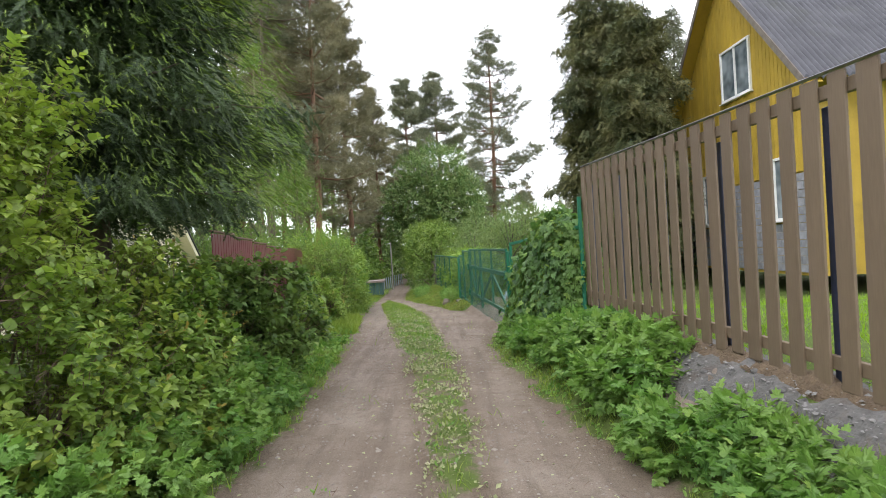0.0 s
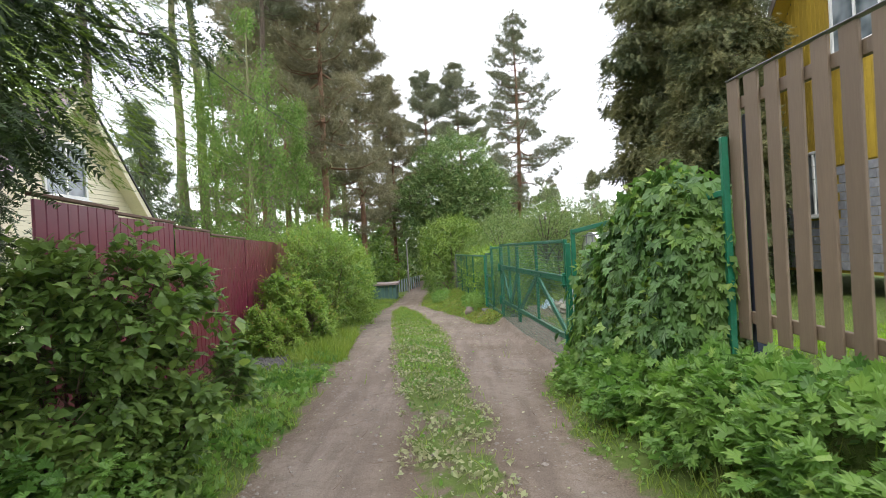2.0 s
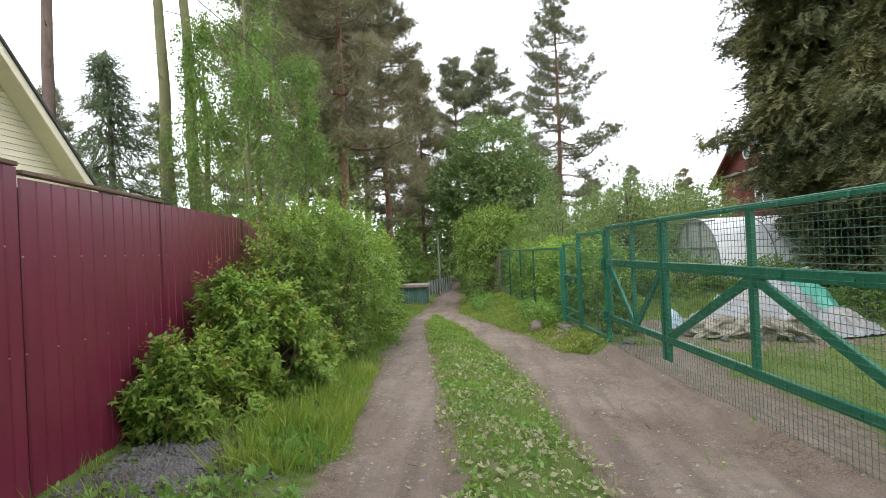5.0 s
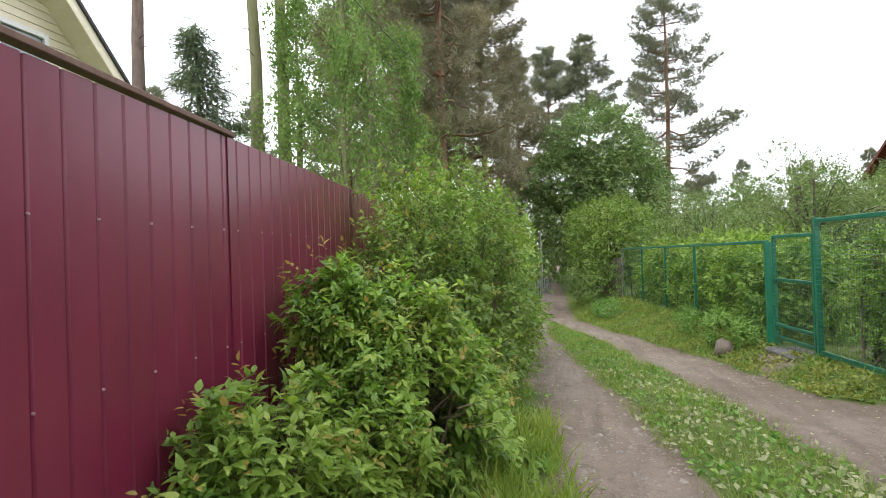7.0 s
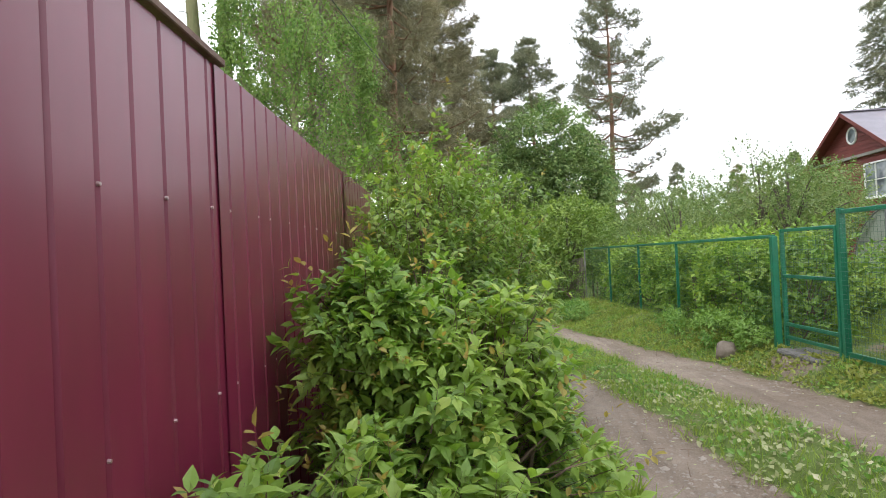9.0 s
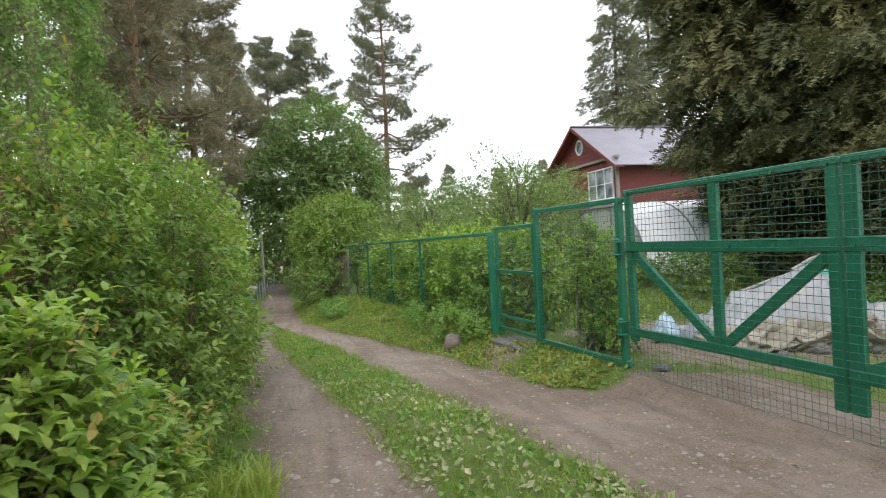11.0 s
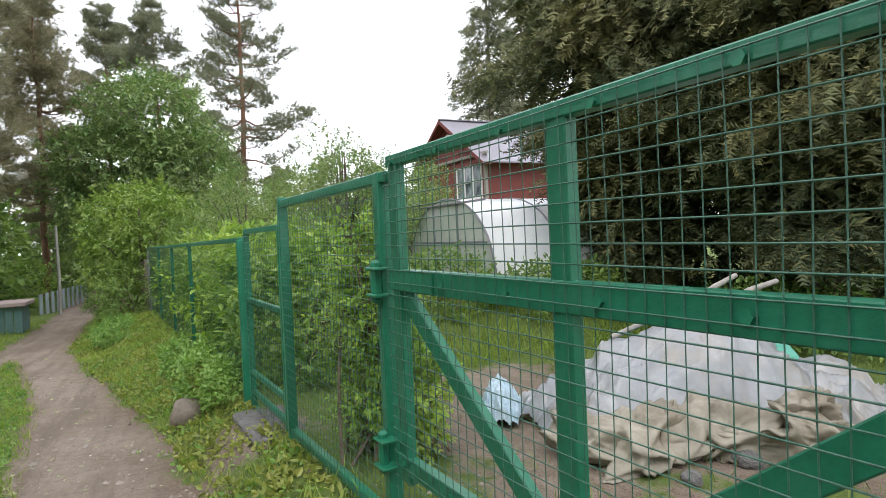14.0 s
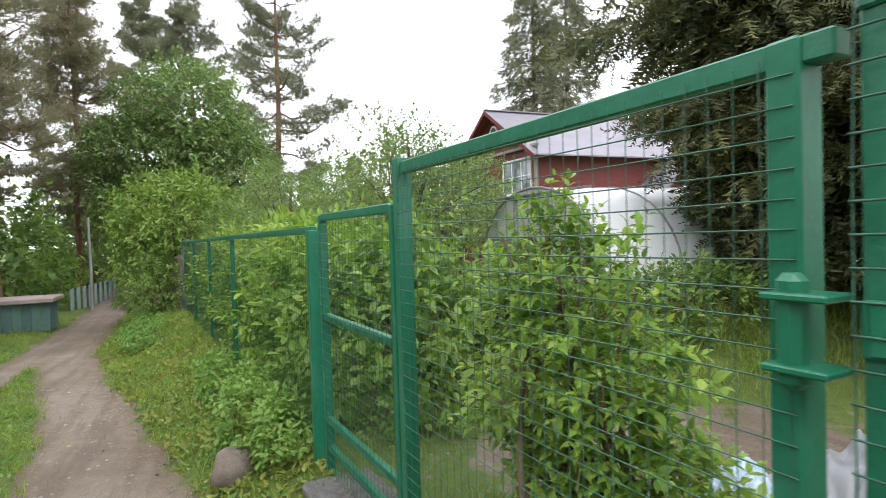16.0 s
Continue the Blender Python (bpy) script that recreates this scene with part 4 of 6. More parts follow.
# ---------------------------------------------------------------- maroon sheet fence
def red_fence():
    a, b = Vector((-3.06, 7.35, 0)), Vector((-4.08, 16.6, 0))
    run = b - a
    length, ang = run.length, math.atan2(run.y, run.x)
    root = thing("sheet_metal_fence", (a.x, a.y, gz(a.x, a.y)), "maroon corrugated sheet-metal fence with rusty top trim", "fence", turn=ang)
    oz = gz(a.x, a.y)
    cuts = [0, 1.2, 2.555, 3.82, 5.62, 6.75, 7.9, length]
    pitch = 0.142

    def top(d):
        y = a.y + run.y * d / length
        return 1.625 + 0.045 * max(0, 11.8 - y)

    def profile(d):
        u = (d % pitch) / pitch
        return 0.011 * float(np.interp(u, [0, 0.03, 0.08, 0.94, 0.99, 1], [0, 0, 1, 1, 0, 0]))
    for i in range(len(cuts) - 1):
        s, e = cuts[i] + (0.016 if i in (2, 3) else -0.03), cuts[i + 1] - (0.016 if i in (1, 2) else -0.03)
        ds = sorted({s, e, *[k * pitch + f * pitch for k in range(int(length / pitch) + 2) for f in (0, 0.03, 0.08, 0.94, 0.99) if s < k * pitch + f * pitch < e]})
        V, F = [], []
        zt = top((s + e) / 2)
        for d in ds:
            y = a.y + run.y * d / length
            g = gz(a.x + run.x * d / length, y)
            f = -profile(d) + (0.006 if i % 2 else 0.0)
            for z in (max(g + 0.03, -0.27 + 0.0), zt - 0.6, zt):
                V.append((d, f, z - oz))
        for j in range(len(ds) - 1):
            for k in range(2):
                F.append((j * 3 + k, (j + 1) * 3 + k, (j + 1) * 3 + k + 1, j * 3 + k + 1))
        part("sheet", raw_mesh("sheet", V, F, M_RED), M_RED, root)
        if i:
            # black backing strip added behind each seam so the gap reads as dark
            bar_mesh("post", (cuts[i], 0.045, gz(a.x, a.y) - oz - 0.1), (cuts[i], 0.045, zt - oz - 0.05), 0.16, 0.05, M_RUBBER, root, up=(0, 1, 0))
        for z in (zt - 0.45, 0.55):
            bar_mesh("rail", (s, 0.03, z - oz), (e, 0.03, z - oz), 0.03, 0.04, M_RUST, root)
        if i <= 3:
            bar_mesh("trim", (s, 0.0, zt + 0.035 - oz), (e, 0.0, zt + 0.018 - oz), 0.05, 0.026, M_RUST, root, label="rusty brown top trim")
        bm = bmesh.new()
        bmesh.ops.create_cone(bm, cap_ends=True, segments=8, radius1=0.0052, radius2=0.004, depth=0.007)
        sm = bpy.data.meshes.new("screw")
        bm.to_mesh(sm)
        bm.free()
        sm.materials.append(M_SCREW)
        for z in (zt - 0.45, 0.62):
            for d in np.arange(s + 0.09, e, pitch * 2):
                o = part("screw", sm, M_SCREW, root)
                o.matrix_local = pose(d - (d % pitch) + 0.01 * pitch, -0.008, z - oz, 90, 0, 0)


red_fence()

# ---------------------------------------------------------------- green gate and mesh fences
TOP, MIDBAR, LOW = 1.335, 0.84, 0.10


def fence_pt(y, z, off=0.0):
    d = unit(np.array([-0.0787, 1.0]))
    x = 0.565 + (19.02 - y) * 0.0787
    return Vector((x - d[1] * off, y + d[0] * off * -1, z))


def bolt_heads(root, inv, ys, z, off):
    for y in ys:
        bm = bmesh.new()
        bmesh.ops.create_cone(bm, cap_ends=True, segments=6, radius1=0.017, radius2=0.013, depth=0.016, matrix=pose(0, 0, 0, 0, 90, 0))
        o = part("bolt", bm, M_GREEN, root)
        o.matrix_local = inv @ Matrix.Translation(fence_pt(y, z, off))


def mesh_panel(parent, inv, y0, y1, z0, z1, off, cell=0.049, r=0.0021, seed=0, base=None):
    """Welded wire mesh: upright and level wires, a little uneven."""
    g = np.random.default_rng(seed)
    seg, level = [], []
    nz = int((z1 - z0) / cell)
    for y in np.arange(min(y0, y1) + 0.01, max(y0, y1), cell):
        zz = np.linspace(z0, z1, 7)
        seg.append([tuple(inv @ (fence_pt(y + g.normal(0, 0.0015), z, off + 0.003 * math.sin(z * 5 + y * 3)) if base is None else base(y, z, off + 0.006 * math.sin(z * 4 + y * 2)))) for z in zz])
    for i in range(nz + 1):
        z = z0 + i * cell
        yy = np.linspace(y0, y1, max(3, int(abs(y1 - y0) / 0.3)))
        level.append([tuple(inv @ (fence_pt(y, z + 0.004 * math.sin(y * 2.3 + i * 0.4), off + 0.004) if base is None else base(y, z + 0.01 * math.sin(y * 1.7), off + 0.004))) for y in yy])
    part("wire_mesh", wire_mesh("wire_mesh", seg, r * 0.85, M_GREEN_WIRE), M_GREEN_WIRE, parent, "thin upright wires of the mesh")
    return part("wire_mesh", wire_mesh("wire_mesh", level, r, M_GREEN_WIRE), M_GREEN_WIRE, parent, "green level wires of the mesh")


def gate_leaf(y0, y1, ym, vee, label):
    """One leaf: stiles, three rails, a middle post and two braces meeting at the post's foot (vee) or head."""
    o = fence_pt((y0 + y1) / 2, -0.26)
    root = thing("gate_leaf", o, label, "gate", "leaves of the green gate")
    inv = Matrix.Translation(-o)
    w, t = 0.085, 0.04

    def P(y, z, off=0.0):
        return inv @ fence_pt(y, z, off)
    s = 1 if y1 > y0 else -1
    for name, y in (("stile", y0 + s * w / 2), ("stile", y1 - s * w / 2)):
        low = -0.12 if abs(y - 14.08) < 0.3 else 0.02
        bar_mesh(name, P(y, low), P(y, TOP), w, t, M_GREEN, root, 0.004, (1, 0, 0))
    bar_mesh("middle_post", P(ym, LOW), P(ym, TOP), w * 0.95, t, M_GREEN, root, 0.004, (1, 0, 0))
    for name, z, h in (("top_rail", TOP - 0.02, 0.045), ("middle_rail", MIDBAR, 0.085), ("bottom_rail", LOW, 0.07)):
        bar_mesh(name, P(y0, z, 0.005), P(y1, z, 0.005), t + 0.004, h, M_GREEN, root, 0.004)
    for ye in (y0 + s * w, y1 - s * w):
        a = P(ym + (0.03 if ye > ym else -0.03), LOW + 0.02 if vee else MIDBAR - 0.05, -0.004)
        b = P(ye, MIDBAR - 0.06 if vee else LOW + 0.03, -0.004)
        bar_mesh("brace", a, b, t - 0.006, 0.075, M_GREEN, root, 0.004)
    for z in (TOP - 0.03, MIDBAR, LOW):
        bolt_heads(root, inv, np.linspace(y0 + s * 0.06, y1 - s * 0.06, 6), z, 0.03)
    if vee:
        bar_mesh("strap_plate", P(y0 - 0.02, MIDBAR + 0.002, 0.03), P(y0 - 0.36, MIDBAR + 0.002, 0.03), 0.012, 0.078, M_GREEN, root, 0.003)
    mesh_panel(root, inv, y0, y1, -0.25, TOP - 0.004, 0.034, seed=int(y0 * 10))
    return root


gate_left = gate_leaf(16.02, 14.095, 15.02, True, "narrow green-painted gate leaf with wire mesh and V braces")
gate_right = gate_leaf(14.075, 10.62, 12.42, False, "wide green-painted gate leaf with wire mesh and braces")


def hinge_post(y, label, top=1.285, w=0.06):
    o = fence_pt(y, gz(*fence_pt(y, 0).xy))
    root = thing("gate_post", o, label, "post", "green gate posts")
    inv = Matrix.Translation(-o)
    bar_mesh("upright", inv @ fence_pt(y, o.z - 0.15), inv @ fence_pt(y, top), w, w, M_GREEN, root, 0.006, (1, 0, 0))
    s = -1 if y > 13 else 1
    for z in (0.83, 0.12):
        for dz in (0.055, -0.055):
            bar_mesh("hinge_plate", inv @ fence_pt(y, z + dz, 0.05), inv @ fence_pt(y + s * 0.1, z + dz, 0.05), 0.075, 0.012, M_GREEN, root, 0.003)
        bar_mesh("hinge_barrel", inv @ fence_pt(y + s * 0.035, z - 0.09, 0.055), inv @ fence_pt(y + s * 0.035, z + 0.09, 0.055), 0.042, 0.042, M_GREEN, root, 0.012, (1, 0, 0))
    return root


hinge_post(16.125, "green-painted steel gate post with welded hinges")
hinge_post(10.54, "green-painted steel gate post beside the hop vines")


def side_panel():
    """Fixed mesh panel between the gate and the wicket."""
    o = fence_pt(16.85, gz(*fence_pt(16.85, 0).xy))
    root = thing("fixed_mesh_fence", o, "fixed green frame panel filled with wire mesh", "fence")
    inv = Matrix.Translation(-o)
    bar_mesh("top_rail", inv @ fence_pt(16.05, 1.262), inv @ fence_pt(17.62, 1.26), 0.045, 0.045, M_GREEN, root)
    bar_mesh("bottom_rail", inv @ fence_pt(16.05, -0.20), inv @ fence_pt(17.62, -0.22), 0.045, 0.045, M_GREEN, root)
    bar_mesh("post", inv @ fence_pt(17.66, -0.5), inv @ fence_pt(17.66, 1.3), 0.06, 0.06, M_GREEN, root, 0.004, (1, 0, 0))
    mesh_panel(root, inv, 16.1, 17.65, -0.24, 1.26, 0.03, 0.049, 0.0016, 5)


side_panel()


def wicket():
    o = fence_pt(18.3, gz(*fence_pt(18.3, 0).xy))
    root = thing("wicket_gate", o, "narrow green-painted wicket gate with mesh infill", "gate")
    inv = Matrix.Translation(-o)
    ya, yb = 17.74, 18.78
    for y in (ya, yb):
        bar_mesh("stile", inv @ fence_pt(y, -0.36), inv @ fence_pt(y, 1.125), 0.045, 0.045, M_GREEN, root, 0.004, (1, 0, 0))
    for z in (1.11, 0.55, -0.04, -0.20, -0.34):
        bar_mesh("rail", inv @ fence_pt(ya, z), inv @ fence_pt(yb, z), 0.035, 0.04, M_GREEN, root)
    mesh_panel(root, inv, ya, yb, -0.33, 1.1, 0.028, 0.05, 0.0016, 9)
    bm = box(bmesh.new(), fence_pt(18.25, gz(*fence_pt(18.25, 0).xy) - 0.02), (0.4, 0.85, 0.07), 0.08, 0.02)
    tagged(part("concrete_step", bm, M_SPILL), "worn concrete slab step before the wicket gate", "step")


wicket()


def long_fence():
    """Mesh fence on posts from the wicket to the far corner."""
    def base(y, z, off=0.0):
        d = unit(np.array([-0.078, 1.0]))
        return Vector((0.56 - (y - 19.02) * 0.078 - off, y, z))

    def top(y):
        return 1.045 - (y - 19) * 0.004
    o = base(24, gz(base(24, 0).x, 24))
    root = thing("mesh_fence", o, "green wire-mesh fence on thin posts with overgrown shrubs behind", "fence")
    inv = Matrix.Translation(-o)
    bar_mesh("top_rail", inv @ base(18.95, top(19)), inv @ base(30.3, top(30.3)), 0.04, 0.045, M_GREEN, root)
    for i, y in enumerate((18.97, 22.3, 24.6, 27.2, 30.3)):
        w = 0.075 if i in (0,) else 0.045
        g = gz(base(y, 0).x, y)
        bar_mesh("post", inv @ base(y, g - 0.1), inv @ base(y, top(y)), w, w, M_GREEN if i != 4 else M_POLE, root, 0.004, (1, 0, 0))
    seg = []
    for y in np.arange(19.0, 30.3, 0.05):
        g = gz(base(y, 0).x, y) + 0.03
        seg.append([tuple(inv @ base(y, z, 0.03 + 0.01 * math.sin(z * 4 + y))) for z in np.linspace(g, top(y), 4)])
    for i in range(29):
        seg.append([tuple(inv @ base(y, top(y) - i * 0.05, 0.033)) for y in np.linspace(19, 30.3, 16)])
    part("wire_mesh", wire_mesh("wire_mesh", seg, 0.0009, M_WIRE_DARK), M_WIRE_DARK, root, "green wire mesh")
    far = thing("dark_fence", (-0.35, 30.5, gz(-0.35, 30.5)), "low dark weathered board fence behind shrubs", "fence")
    inv2 = Matrix.Translation((0.35, -30.5, -gz(-0.35, 30.5)))
    for i in range(24):
        y = 30.5 + i * 0.19
        bar_mesh("board", inv2 @ Vector((-0.36 - i * 0.02, y, gz(-0.4, y) - 0.05)), inv2 @ Vector((-0.36 - i * 0.02, y, 0.72 - i * 0.01)), 0.14, 0.02, M_DARKWOOD, far, 0.003, (1, 0, 0))
    bar_mesh("rail", inv2 @ Vector((-0.33, 30.5, 0.45)), inv2 @ Vector((-0.79, 35.0, 0.3)), 0.04, 0.06, M_DARKWOOD, far)


long_fence()


def hop_frame():
    """Green posts and rail that carry the hop vines."""
    root = thing("vine_trellis", (1.7, 9.2, gz(1.7, 9.2)), "green metal trellis buried under hop vines", "trellis")
    inv = Matrix.Translation((-1.7, -9.2, -gz(1.7, 9.2)))
    a, b = Vector((1.28, 10.42, 0)), Vector((2.0, 7.95, 0))
    for p, t in ((a, 1.45), (b, 2.05)):
        bar_mesh("post", inv @ Vector((p.x, p.y, -0.2)), inv @ Vector((p.x, p.y, t)), 0.05, 0.05, M_GREEN, root, 0.004, (0, 1, 0))
    bar_mesh("rail", inv @ Vector((a.x, a.y, 1.42)), inv @ Vector((b.x, b.y, 1.62)), 0.04, 0.05, M_GREEN, root)
    bar_mesh("rail", inv @ Vector((a.x, a.y, 0.3)), inv @ Vector((b.x, b.y, 0.5)), 0.04, 0.05, M_GREEN, root)


hop_frame()

# ---------------------------------------------------------------- houses
def gable_house(name, label, x0, y_ridge, z_ridge, slope, half, depth, z0, face, wall_mat, roof_mat, trim_mat, plank, roof_name, wave=0.0, overhang=0.45, side_mat=None, diagonal=False, board_from=None):
    """A house with its gable wall in the plane x = x0, facing -x (face -1) or +x (face 1)."""
    root = thing(name, (x0, y_ridge, z0), label, "house")
    inv = Matrix.Translation((-x0, -y_ridge, -z0))
    back = -face
    eave = z_ridge - slope * half
    lx, hx = sorted((x0, x0 + back * depth))
    bm = bmesh.new()
    sec = [(y_ridge - half, z0), (y_ridge + half, z0), (y_ridge + half, eave), (y_ridge, z_ridge), (y_ridge - half, eave)]
    rings = [[bm.verts.new(inv @ Vector((x, y, z))) for y, z in sec] for x in (x0 + back * 0.03, x0 + back * depth)]
    bm.faces.new(rings[0]), bm.faces.new(rings[1][::-1])
    for i in range(5):
        j = (i + 1) % 5
        bm.faces.new((rings[0][i], rings[1][i], rings[1][j], rings[0][j]))
    bmesh.ops.recalc_face_normals(bm, faces=bm.faces)
    part("wall", bm, side_mat or wall_mat, root)
    # boards over the gable
    rr = np.random.default_rng(4)
    z = z0
    if not diagonal:
        n = 0
        while z < z_ridge - 0.06:
            w0 = min(half, (z_ridge - z) / slope)
            w1 = min(half, max(0.02, (z_ridge - z - plank) / slope))
            V = []
            for x, d in ((x0 + face * 0.008, 0), (x0 + back * 0.028, 0)):
                V += [(x + face * 0.010, y_ridge - w0, z), (x + face * 0.010, y_ridge + w0, z), (x, y_ridge + w1, z + plank - 0.006), (x, y_ridge - w1, z + plank - 0.006)]
            V = [tuple(inv @ Vector(v)) for v in V]
            part("plank", raw_mesh("plank", V, [(0, 1, 2, 3), (7, 6, 5, 4), (0, 4, 5, 1), (3, 2, 6, 7), (0, 3, 7, 4), (1, 5, 6, 2)], wall_mat), wall_mat, root)
            z += plank
            n += 1
    else:
        y = y_ridge - half
        while y < y_ridge + half:
            h0 = z_ridge - slope * abs(y + plank / 2 - y_ridge)
            bar_mesh("plank", inv @ Vector((x0 + face * 0.004, y + plank / 2, board_from or z0)), inv @ Vector((x0 + face * 0.004, y + plank / 2, h0)), plank - 0.012, 0.03, wall_mat, root, 0.003, (1, 0, 0))
            y += plank
    # roof slopes
    for s in (-1, 1):
        n = 360 if wave else 1
        ln = depth + 2 * overhang
        V, F = [], []
        for i in range(n + 1):
            x = lx - overhang + ln * i / n
            dz = wave * abs(math.sin(i * math.pi / 6)) if wave else 0
            for k in range(4):
                d = (half + overhang * 1.2) * k / 3
                V.append(tuple(inv @ Vector((x, y_ridge + s * d, z_ridge + 0.10 - slope * d + dz))))
        m = len(V)
        V += [(v[0], v[1], v[2] - 0.06) for v in V]
        for i in range(n):
            for k in range(3):
                q = (i * 4 + k, (i + 1) * 4 + k, (i + 1) * 4 + k + 1, i * 4 + k + 1)
                F += [q, tuple(m + v for v in q[::-1])]
        for i in range(n):
            F.append((i * 4 + 3, (i + 1) * 4 + 3, m + (i + 1) * 4 + 3, m + i * 4 + 3))
        for i in (0, n):
            for k in range(3):
                F.append((i * 4 + k, i * 4 + k + 1, m + i * 4 + k + 1, m + i * 4 + k))
        part("roof", raw_mesh("roof", V, F, roof_mat), roof_mat, root, roof_name)
        d = half + overhang * 1.2
        xf = x0 + face * overhang
        bar_mesh("bargeboard", inv @ Vector((xf, y_ridge, z_ridge + 0.0)), inv @ Vector((xf, y_ridge + s * d, z_ridge - slope * d)), 0.03, 0.16, trim_mat, root)
        bar_mesh("soffit", inv @ Vector((x0 + face * overhang / 2, y_ridge, z_ridge - 0.02)), inv @ Vector((x0 + face * overhang / 2, y_ridge + s * d, z_ridge - slope * d - 0.02)), overhang - 0.03, 0.02, wall_mat, root)
    bar_mesh("ridge_cap", inv @ Vector((lx - overhang, y_ridge, z_ridge + 0.12)), inv @ Vector((hx + overhang, y_ridge, z_ridge + 0.12)), 0.25, 0.05, roof_mat, root)
    return root, inv


def window(parent, inv, x, face, y0, y1, z0, z1, mullions=1, casing=M_WHITE, transom=0):
    """A framed window on a wall in the plane x."""
    yc, zc = (y0 + y1) / 2, (z0 + z1) / 2
    bm = bmesh.new()
    f = 0.07
    for y in (y0 + f / 2, y1 - f / 2):
        beam(bm, inv @ Vector((x + face * 0.045, y, z0)), inv @ Vector((x + face * 0.045, y, z1)), f, 0.07, (1, 0, 0), 0.006)
    for z in (z0 + f / 2, z1 - f / 2):
        beam(bm, inv @ Vector((x + face * 0.045, y0 + f, z)), inv @ Vector((x + face * 0.045, y1 - f, z)), 0.07, f, (0, 0, 1), 0.006)
    fr = part("window", bm, casing, parent, "white-framed window")
    for i in range(mullions):
        y = y0 + (y1 - y0) * (i + 1) / (mullions + 1)
        bar_mesh("mullion", inv @ Vector((x + face * 0.045, y, z0 + f)), inv @ Vector((x + face * 0.045, y, z1 - f)), 0.06, 0.06, casing, fr, 0.005, (1, 0, 0))
    for i in range(transom):
        z = z0 + (z1 - z0) * (i + 1) / (transom + 1)
        bar_mesh("glazing_bar", inv @ Vector((x + face * 0.045, y0 + f, z)), inv @ Vector((x + face * 0.045, y1 - f, z)), 0.05, 0.04, casing, fr)
    bm = box(bmesh.new(), inv @ Vector((x + face * 0.030, yc, zc)), (0.012, y1 - y0 - f, z1 - z0 - f))
    part("pane", bm, M_GLASS, fr, "dark reflecting glass")
    bar_mesh("sill", inv @ Vector((x + face * 0.06, y0 - 0.05, z0 - 0.02)), inv @ Vector((x + face * 0.06, y1 + 0.05, z0 - 0.02)), 0.14, 0.03, casing, fr)
    return fr


yellow, yinv = gable_house("yellow_house", "mustard-yellow boarded house with grey corrugated roof", 8.7, 16.6, 9.15, 1.09, 3.6, 8.0, 0.25, -1, M_YELLOW_WALL, M_SLATE, M_DARKWOOD, 0.16, "weathered grey corrugated roof", wave=0.075, diagonal=True, board_from=2.75)
window(yellow, yinv, 8.7, -1, 15.3, 16.9, 5.2, 6.7, 1)
window(yellow, yinv, 8.7, -1, 13.9, 15.0, 1.6, 3.2, 1)
window(yellow, yinv, 8.7, -1, 17.2, 18.4, 1.6, 3.2, 1)
brick_shape = bpy.data.meshes.new("brick")
bm = box(bmesh.new(), (0, 0, 0), (0.06, 0.385, 0.19), 0, 0.006)
bm.to_mesh(brick_shape)
bm.free()
brick_shape.materials.append(M_GREYBRICK)
for row in range(12):
    for col in range(18):
        yb, zb = 13.15 + col * 0.4 + (0.2 if row % 2 else 0.0), 0.42 + row * 0.2
        if zb > 1.5 and (13.75 < yb < 15.15 or 17.05 < yb < 18.55):
            continue
        o = part("brick", brick_shape, M_GREYBRICK, yellow)
        o.location = yinv @ Vector((8.715, yb, zb))
bm = bmesh.new()
bmesh.ops.create_cone(bm, cap_ends=True, segments=14, radius1=0.16, radius2=0.16, depth=0.5)
bmesh.ops.create_cone(bm, cap_ends=True, segments=14, radius1=0.24, radius2=0.2, depth=0.12, matrix=pose(0, 0, 0.26))
o = part("flue", bm, M_RUBBER, yellow, "short dark flue pipe")
o.location = (2.2, -4.0, 5.2)

cream, cinv = gable_house("cream_house", "cream clapboard house with faded mauve metal roof", -9.0, 16.4, 5.27, 1.0, 3.4, 7.0, -0.2, 1, M_CREAM, M_PINKROOF, M_CREAM, 0.11, "faded mauve metal roof", overhang=0.42)
window(cream, cinv, -9.0, 1, 15.55, 17.0, 2.9, 4.2, 1)
for s in (-1, 1):
    bar_mesh("rake_flashing", cinv @ Vector((-8.55, 16.4, 5.40)), cinv @ Vector((-8.55, 16.4 + s * 3.98, 5.40 - 3.98)), 0.05, 0.05, M_RUBBER, cream, label="dark roof edge strip")

red, rinv = gable_house("red_house", "dark red wooden house with grey tin roof", 13.0, 39.3, 6.55, 0.62, 3.5, 9.0, -0.4, -1, M_REDHOUSE, M_TIN, M_REDHOUSE, 0.2, "grey tin roof", overhang=0.5)
window(red, rinv, 13.0, -1, 36.1, 38.5, 2.6, 4.15, 2, transom=1)
bar_mesh("pediment_trim", rinv @ Vector((12.9, 35.5, 4.55)), rinv @ Vector((12.9, 43.1, 4.55)), 0.12, 0.12, M_POLE, red)
bar_mesh("corner_board", rinv @ Vector((12.95, 35.75, -0.3)), rinv @ Vector((12.95, 35.75, 4.5)), 0.14, 0.14, M_POLE, red)
bm = bmesh.new()
bmesh.ops.create_circle(bm, cap_ends=True, segments=20, radius=0.36, matrix=pose(0, 0, 0, 0, 90, 0))
ring = part("gable_window", bm, M_GLASS, red, "round gable window")
ring.location = rinv @ Vector((12.97, 39.3, 5.55))
v, f = tube([(0, 0.36 * math.cos(a), 0.36 * math.sin(a)) for a in np.linspace(0, 6.283, 24)], [0.05] * 24, 6)
part("frame", raw_mesh("frame", v, f, M_WHITE), M_WHITE, ring)


